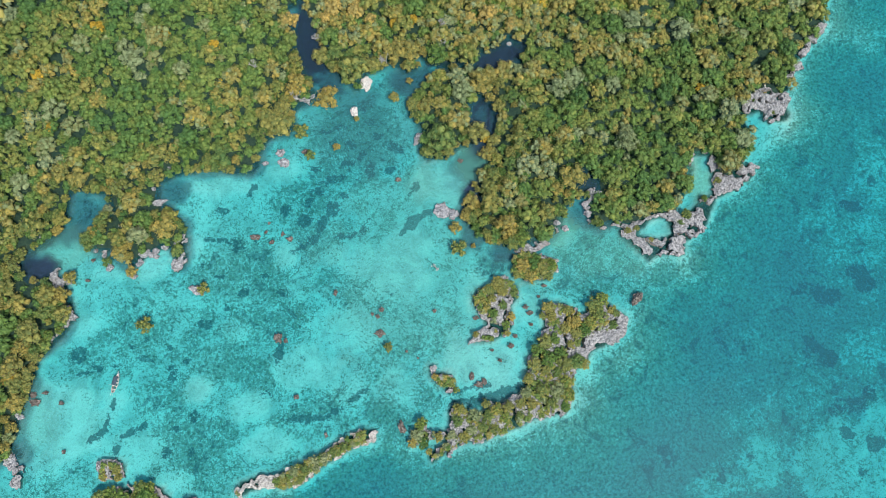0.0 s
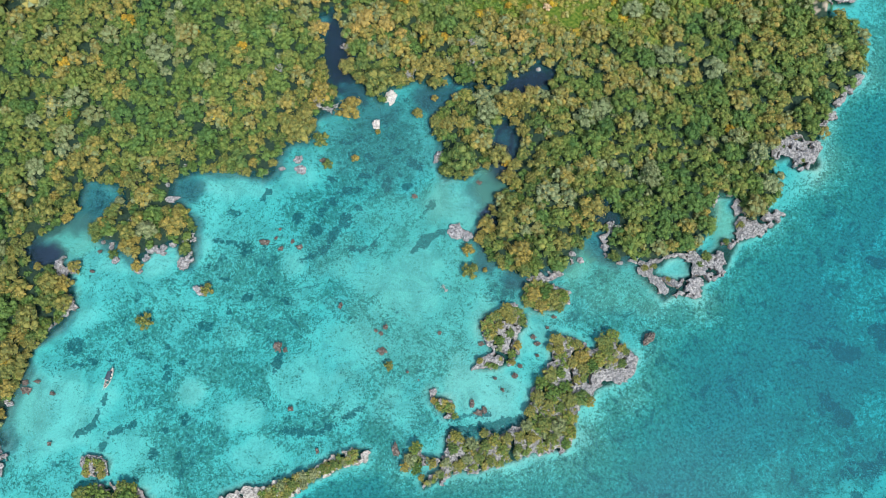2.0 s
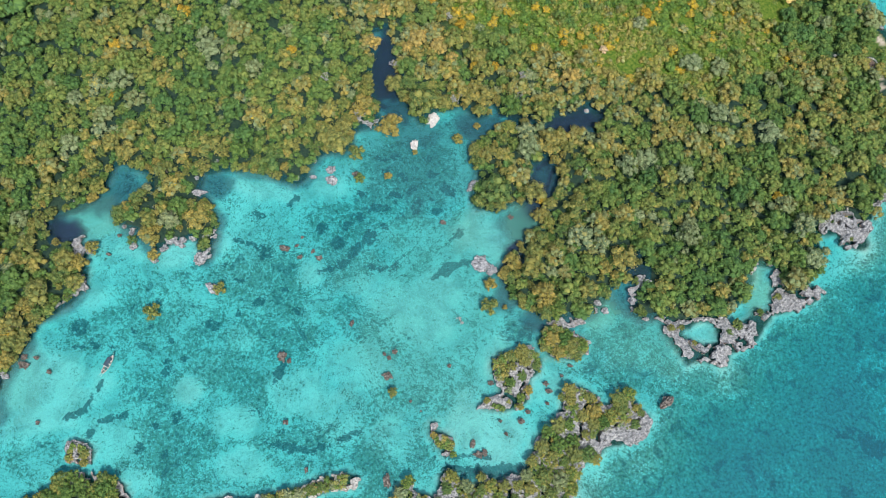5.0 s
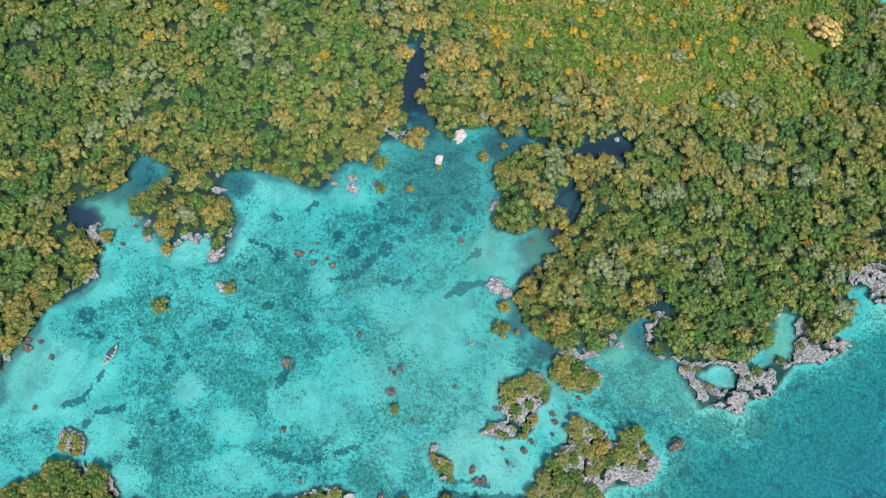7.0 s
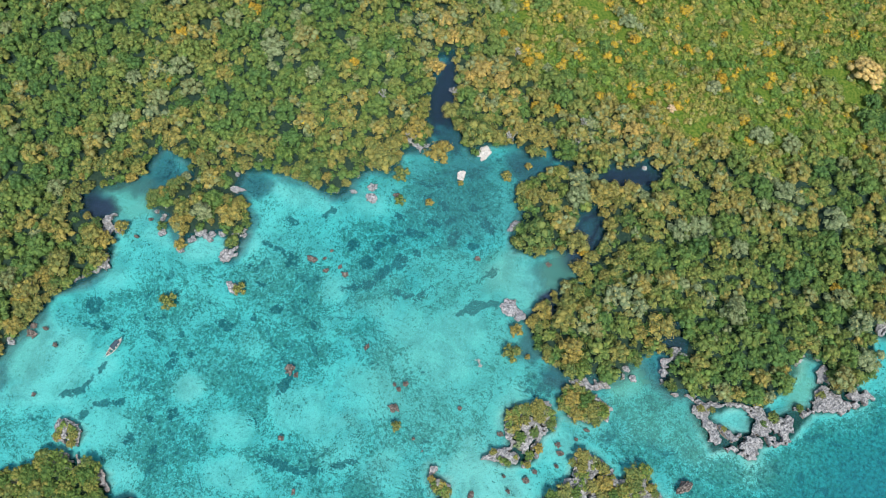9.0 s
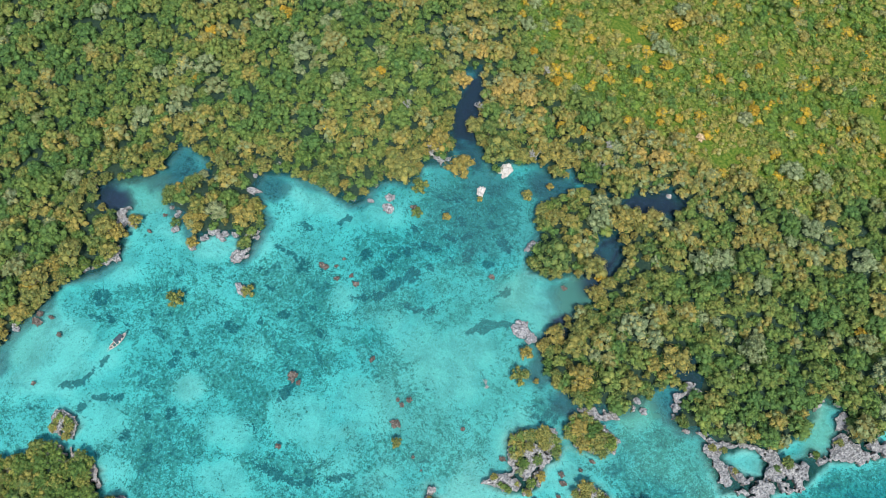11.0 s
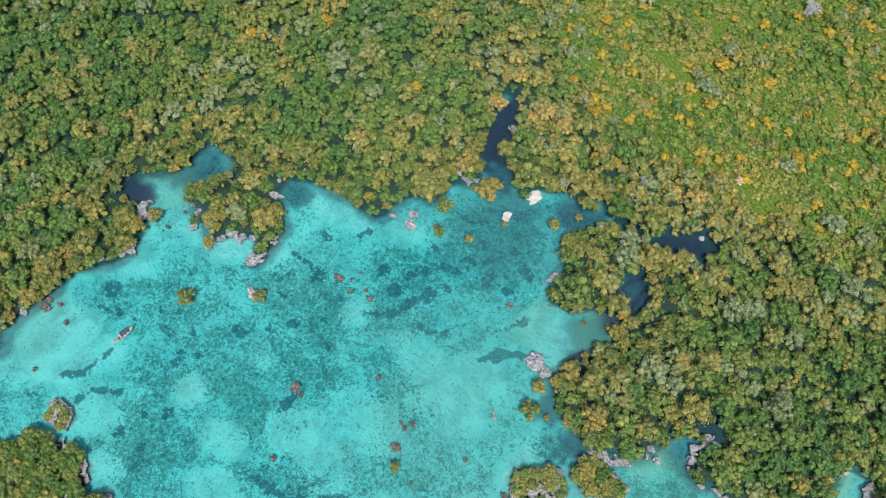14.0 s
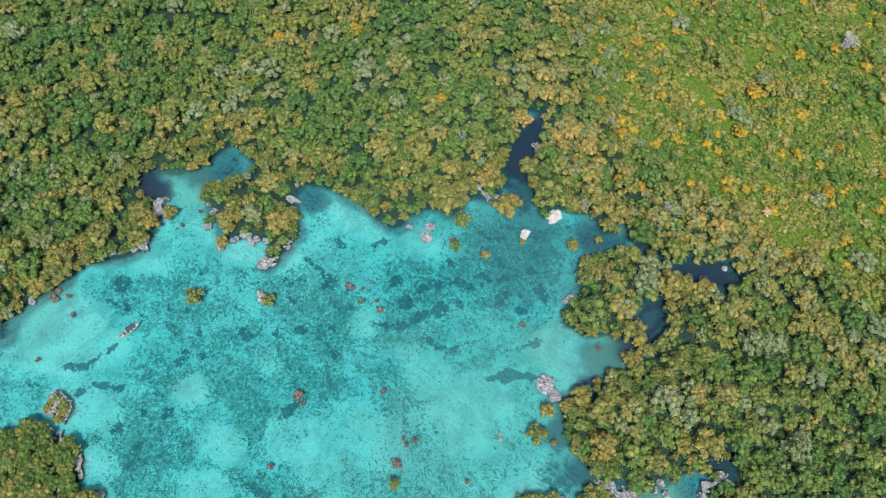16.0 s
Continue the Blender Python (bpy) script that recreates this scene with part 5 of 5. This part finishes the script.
SHELF_BUSHES = [(117.6, 52.0, 2.4), (115.0, 48.6, 1.6), (94.0, 45.4, 1.7), (97.6, 46.4, 1.5), (103.2, 41.8, 1.2), (125.4, 58.6, 1.5), (130.9, 66.0, 1.8), (134.7, 71.4, 2.0), (139.3, 73.2, 2.2), (137.2, 76.0, 2.6)]


def build_shelf_bushes():
    own = random.Random(23)
    for x, y, r in SHELF_BUSHES:
        plant(own.choice(["green", "olive", "golden"]), own.randrange(3), x, y, 1.0, r, r * 0.9, own.uniform(0, 6.28), True)


build_forest()
build_bushes()
build_shelf_bushes()


# ---- trees that stand out ----
def bare_arrays(seed, radius, height, forks=4):
    """Forking bare branches."""
    rng = random.Random(seed)
    pieces = []

    def grow_limb(start, way, length, thick, depth):
        end = start + way * length
        bend = start.lerp(end, 0.5) + Vector((rng.uniform(-1, 1), rng.uniform(-1, 1), rng.uniform(-0.3, 0.6))) * length * 0.12
        pieces.append(tube([start, bend, end], [thick, thick * 0.8, thick * 0.6], 5))
        if depth:
            for _ in range(4 if depth > 1 else 5):
                turn = Vector((rng.uniform(-1, 1), rng.uniform(-1, 1), rng.uniform(-0.15, 0.8)))
                grow_limb(end, (way * 0.6 + turn).normalized(), length * 0.62, thick * 0.66, depth - 1)

    grow_limb(Vector((0, 0, -0.3)), Vector((0.05, -0.08, 1)).normalized(), height * 0.42, 0.035 * height, forks)
    v, f = join_arrays(pieces)
    v = v * np.array([radius / np.abs(v[:, :2]).max(), radius / np.abs(v[:, :2]).max(), height / v[:, 2].max()])
    return v, f


# x, y, crown radius
GOLD_TREES = [(23.4, 198.9, 3.7), (27.3, 178.8, 2.8), (34.4, 153.2, 1.6), (-43.4, 203.9, 2.4), (-25.9, 194.4, 2.5), (-23.3, 161.3, 1.9), (-9.0, 152.1, 2.6), (48.1, 183.9, 1.6), (60.5, 195.8, 1.6), (-13.2, 185.8, 1.7), (-145.5, 110.7, 2.8), (1.4, 133.6, 3.0), (8.4, 135.7, 2.4), (-137.2, 87.9, 2.3), (126.4, 105.0, 2.3), (-122.1, 132.0, 2.8), (-124.6, 133.1, 1.9), (38.0, 83.5, 2.0)]
TAN_TREES = [(-48.6, 158.0, 4.5), (-41.9, 150.9, 4.0), (-46.0, 147.9, 2.6), (-23.9, 142.8, 3.2), (-15.4, 142.0, 3.4), (-9.3, 136.1, 2.7), (39.6, 138.0, 4.7), (32.5, 136.2, 3.0), (49.6, 133.6, 2.9), (-24.8, 140.6, 4.8), (-15.3, 139.3, 4.3), (-42.3, 135.4, 3.8), (-28.2, 136.7, 2.9)]
GREY_TREES = [(23.6, 208.3, 4.1), (63.3, 170.0, 3.5), (-16.7, 214.1, 4.7)]


def build_lone_trees():
    pale = make_plain("silver_dead_wood", (0.30, 0.31, 0.30), (0.46, 0.47, 0.46))
    root = tagged(new("dead_tree"), "bare silver-grey dead tree with fine branches above the thicket", "tree")
    v, f = bare_arrays(5, 6.2, 6.0)
    part("trunk", mesh_of("trunk", v, f, pale), root)
    root.location = (41, 244, 0.3)
    root = tagged(new("dead_bush"), "small bare dead bush standing in shallow water", "bush")
    v, f = bare_arrays(8, 1.9, 1.6)
    part("trunk", mesh_of("trunk", v, f, pale), root)
    root.location = (18, 31, 0)
    for k, (x, y) in enumerate([(-31.2, 127.7), (-39.2, 102.6), (-2.6, 117.3), (20.3, 125.4), (-15.3, 153.9), (20.8, 134.1), (-56.9, 115.4)]):
        root = tagged(new("dead_tree"), "slender leafless pale grey snag among the mangroves", "tree", "pale snags")
        v, f = bare_arrays(21 + k, 2.4 + 0.25 * (k % 3), 6.6, 3)
        part("trunk", mesh_of("trunk", v, f, pale), root)
        root.location = (x, y, 0.2)
    cream = make_leaf("cream_blossom", [(0.0, (0.66, 0.46, 0.13)), (1.0, (0.76, 0.56, 0.19))])
    peach = make_leaf("peach_blossom", [(0.0, (0.74, 0.54, 0.25)), (1.0, (0.80, 0.58, 0.3))])
    for k, (x, y, r, h, mat, label) in enumerate((
            (118, 199, 7.4, 9.0, cream, "large spreading tree covered in cream-yellow foliage"),
            (50.7, 154.5, 2.0, 3.6, peach, "small tree with pale peach foliage"),
            (-73.7, 124.2, 2.3, 5.6, LEAVES["orange"], "tree with bright orange-yellow foliage"),
            (-94.1, 129.2, 2.3, 5.6, LEAVES["orange"], "tree with bright orange-yellow foliage"),
            (65.3, 175.6, 2.7, 4.0, LEAVES["orange"], "tree with bright orange-yellow foliage"),
            (33, 148.2, 1.9, 3.4, LEAVES["orange"], "tree with bright orange-yellow foliage"),
            (43.2, 153.8, 1.4, 3.0, LEAVES["orange"], "tree with bright orange-yellow foliage"),
            (-141.6, -11.5, 2.6, 5.4, LEAVES["orange"], "tree with bright orange-yellow foliage"),
            *((x, y, r, 3.0 + 0.9 * r, LEAVES["orange"], "tree with bright orange-yellow foliage") for x, y, r in GOLD_TREES),
            *((x, y, r, 3.6 + 0.7 * r, TAN_LEAF, "tall mangrove with golden-tan foliage") for x, y, r in TAN_TREES),
            *((x, y, r, 2.6 + 0.7 * r, LEAVES["greyish"], "pale grey-green tree above the thicket") for x, y, r in GREY_TREES))):
        root = tagged(new("tree"), label, "tree")
        v, f = crown_arrays(1200 + k, r, h, 70 if r > 5 else 26, 16, 0.5, 0.35, True)
        part("crown", mesh_of("crown", v, f, mat, smooth=True), root)
        v, f = trunk_arrays(1200 + k, r, h)
        part("trunk", mesh_of("trunk", v, f, BARK), root)
        root.location = (x, y, 0.3)
        if r > 5:
            root.scale, root.rotation_euler = (1.2, 0.85, 1.0), (0, 0, -0.6)


build_lone_trees()


# ---- the clearing behind the cove ----
def pebble(seed, a, b, c, mat, name, subdivisions=2):
    bm = bmesh.new()
    bmesh.ops.create_icosphere(bm, subdivisions=subdivisions, radius=1)
    for v in bm.verts:
        q = v.co + Vector((seed * 2.3, seed * 0.7, seed))
        r = 1 + 0.3 * noise.noise(q * 1.7) + 0.12 * noise.noise(q * 4)
        v.co = (v.co.x * a * r, v.co.y * b * r, v.co.z * c * r)
    me = bpy.data.meshes.new(name)
    bm.to_mesh(me)
    bm.free()
    me.materials.append(mat)
    for f in me.polygons:
        f.use_smooth = True
    return me


def build_clearing():
    litter = make_plain("brown_leaf_litter", (0.06, 0.045, 0.035), (0.19, 0.14, 0.11), 0.4, 0.95)
    ring = tagged(new("stone_ring"), "ring of pale limestone blocks round brown leaf litter", "stone ring")
    ring.location = (159, 173.9, 0.9)
    part("litter", pebble(3, 2.2, 2.2, 0.25, litter, "litter", 3), ring, "mound of brown leaf litter")
    for k in range(20):
        a = k * math.pi / 10
        stone = part("stone", pebble(10 + k % 5, 0.42, 0.34, 0.36, CHALK if k % 4 == 0 else KARST, "stone"), ring)
        stone.location, stone.rotation_euler = (2.45 * math.cos(a), 2.35 * math.sin(a), 0.1), (0, 0, a)
    stone = tagged(new("boulder", pebble(31, 0.7, 0.6, 0.6, CHALK, "boulder", 3)), "white limestone block on dark bare soil", "rock")
    stone.location = (144.3, 174, 1.1)
    red = make_plain("faded_red_tarpaulin", (0.42, 0.07, 0.035), (0.62, 0.13, 0.07), 0.5, 0.6)
    sheet = tagged(new("tarpaulin", pebble(41, 1.1, 0.55, 0.3, red, "tarpaulin", 3)), "faded red tarpaulin bundle lying near the shore", "tarpaulin")
    sheet.location = (165.7, 173.8, 1.0)
    buoy = make_plain("white_plastic", (0.72, 0.72, 0.70), (0.82, 0.82, 0.80), 0.4, 0.4)
    ball = tagged(new("buoy", pebble(51, 0.62, 0.62, 0.55, buoy, "buoy", 3)), "round white buoy lying on the grey rock shelf", "buoy")
    ball.location = (168.7, 176, 1.2)


build_clearing()


# ---- boat ----
def build_boat():
    wood = make_plain("weathered_boat_planks", (0.42, 0.39, 0.36), (0.66, 0.63, 0.59), 0.25)
    inner = make_plain("dark_bilge_planks", (0.16, 0.14, 0.13), (0.34, 0.31, 0.28), 0.25)
    cloth = make_plain("blue_grey_awning_cloth", (0.035, 0.06, 0.085), (0.06, 0.095, 0.13), 0.8, 0.85)
    white = make_plain("white_painted_box", (0.70, 0.70, 0.68), (0.82, 0.82, 0.80), 0.3, 0.5)
    pole = make_plain("pale_wooden_pole", (0.54, 0.52, 0.48), (0.74, 0.72, 0.68), 0.2)
    boat = tagged(new("wooden_boat"), "moored wooden dhow with a blue-grey awning and bare poles", "boat")
    stations, ring = 17, 9

    def hull_section(u, shrink, lift):
        half = 1.05 * max(0.0, 1 - abs(2 * u - 0.94) ** 2.4) ** 0.8 * shrink + 0.03
        rise = 0.62 + 0.55 * abs(2 * u - 1) ** 2.2
        x = (u - 0.5) * 8.2 * (1 if shrink == 1 else 0.97)
        return [(x, half * math.sin(a), lift - 0.45 + (rise + 0.45 - lift) * (1 - math.cos(a)) ** 1.1) for a in np.linspace(-math.pi / 2, math.pi / 2, ring)]

    def shell(shrink, lift):
        v = np.array([p for k in range(stations) for p in hull_section(k / (stations - 1), shrink, lift)])
        q = np.array([(k * ring + j, k * ring + j + 1, (k + 1) * ring + j + 1, (k + 1) * ring + j) for k in range(stations - 1) for j in range(ring - 1)])
        return v, q

    v, q = shell(1.0, 0.0)
    part("hull", mesh_of("hull", v, q, wood, smooth=True), boat)
    w, p = shell(0.9, 0.14)
    part("lining", mesh_of("lining", w, p, inner, smooth=True), boat, "dark planked inside of the hull")
    for edge in (0, ring - 1):
        pts = [v[k * ring + edge] + np.array([0, 0, 0.02]) for k in range(stations)]
        part("gunwale", mesh_of("gunwale", *tube(pts, [0.08] * stations, 6), pole), boat)

    def box(name, x, y, z, a, b, c, mat, label=""):
        bm = bmesh.new()
        bmesh.ops.create_cube(bm, size=1, matrix=Matrix.LocRotScale((x, y, z), None, (a, b, c)))
        bmesh.ops.bevel(bm, geom=bm.edges, offset=min(a, b, c) * 0.18, segments=2, affect="EDGES")
        me = bpy.data.meshes.new(name)
        bm.to_mesh(me)
        bm.free()
        me.materials.append(mat)
        return part(name, me, boat, label)

    for x in (-2.6, -1.2, 0.4, 1.9, 3.0):
        box("thwart", x, 0, 0.55, 0.26, 1.9 - 0.16 * abs(x) ** 1.5, 0.06, pole)
    box("foredeck", 3.25, 0, 0.72, 0.9, 0.75, 0.06, wood)
    box("cool_box", 0.2, -0.75, 0.85, 0.55, 0.4, 0.4, white, "white cool box")
    box("cool_box", 1.5, -0.62, 0.85, 0.5, 0.4, 0.4, white, "white cool box")
    n = 8
    av = np.array([(0.9 + (i / n - 0.5) * 3.5, 0.25 + (j / n - 0.5) * 1.9, 1.95 - 0.12 * math.sin(3 * i / n * math.pi) ** 2 - 0.16 * (2 * j / n - 1) ** 2 + lift) for lift in (0, 0.03) for j in range(n + 1) for i in range(n + 1)])
    base = np.array([(j * (n + 1) + i, j * (n + 1) + i + 1, (j + 1) * (n + 1) + i + 1, (j + 1) * (n + 1) + i) for j in range(n) for i in range(n)])
    edge = [i for i in range(n)] + [n + (n + 1) * j for j in range(n)] + [(n + 1) * (n + 1) - 1 - i for i in range(n)] + [(n + 1) * (n - j) for j in range(n)]
    m = (n + 1) ** 2
    sides = np.array([(a, b, b + m, a + m) for a, b in zip(edge, edge[1:] + edge[:1])])
    part("awning", mesh_of("awning", av, np.concatenate([base[:, ::-1], base + m, sides]), cloth, smooth=True), boat, "blue-grey cloth awning")
    for x in (-0.75, 2.55):
        for y in (-0.62, 0.78):
            part("post", mesh_of("post", *tube([(x, y, 0.4), (x, y, 1.86)], [0.035, 0.03], 6), pole), boat)
    part("bowsprit", mesh_of("bowsprit", *tube([(3.3, 0, 0.95), (5.0, 0.1, 1.35)], [0.07, 0.045], 6), pole), boat)
    part("yard", mesh_of("yard", *tube([(-1.1, -1.0, 1.05), (-1.0, 2.3, 1.35)], [0.05, 0.035], 6), pole), boat)
    for y in (-0.3, 0.35):
        part("stern_pole", mesh_of("stern_pole", *tube([(-2.4, y, 0.75), (-5.4, y * 1.3, 1.0)], [0.07, 0.05], 6), pole), boat)
    boat.location = (-103.0, -13.9, 0.05)
    boat.rotation_euler = (0, 0, radians(77))
    boat.scale = (0.9, 0.9, 0.9)


build_boat()
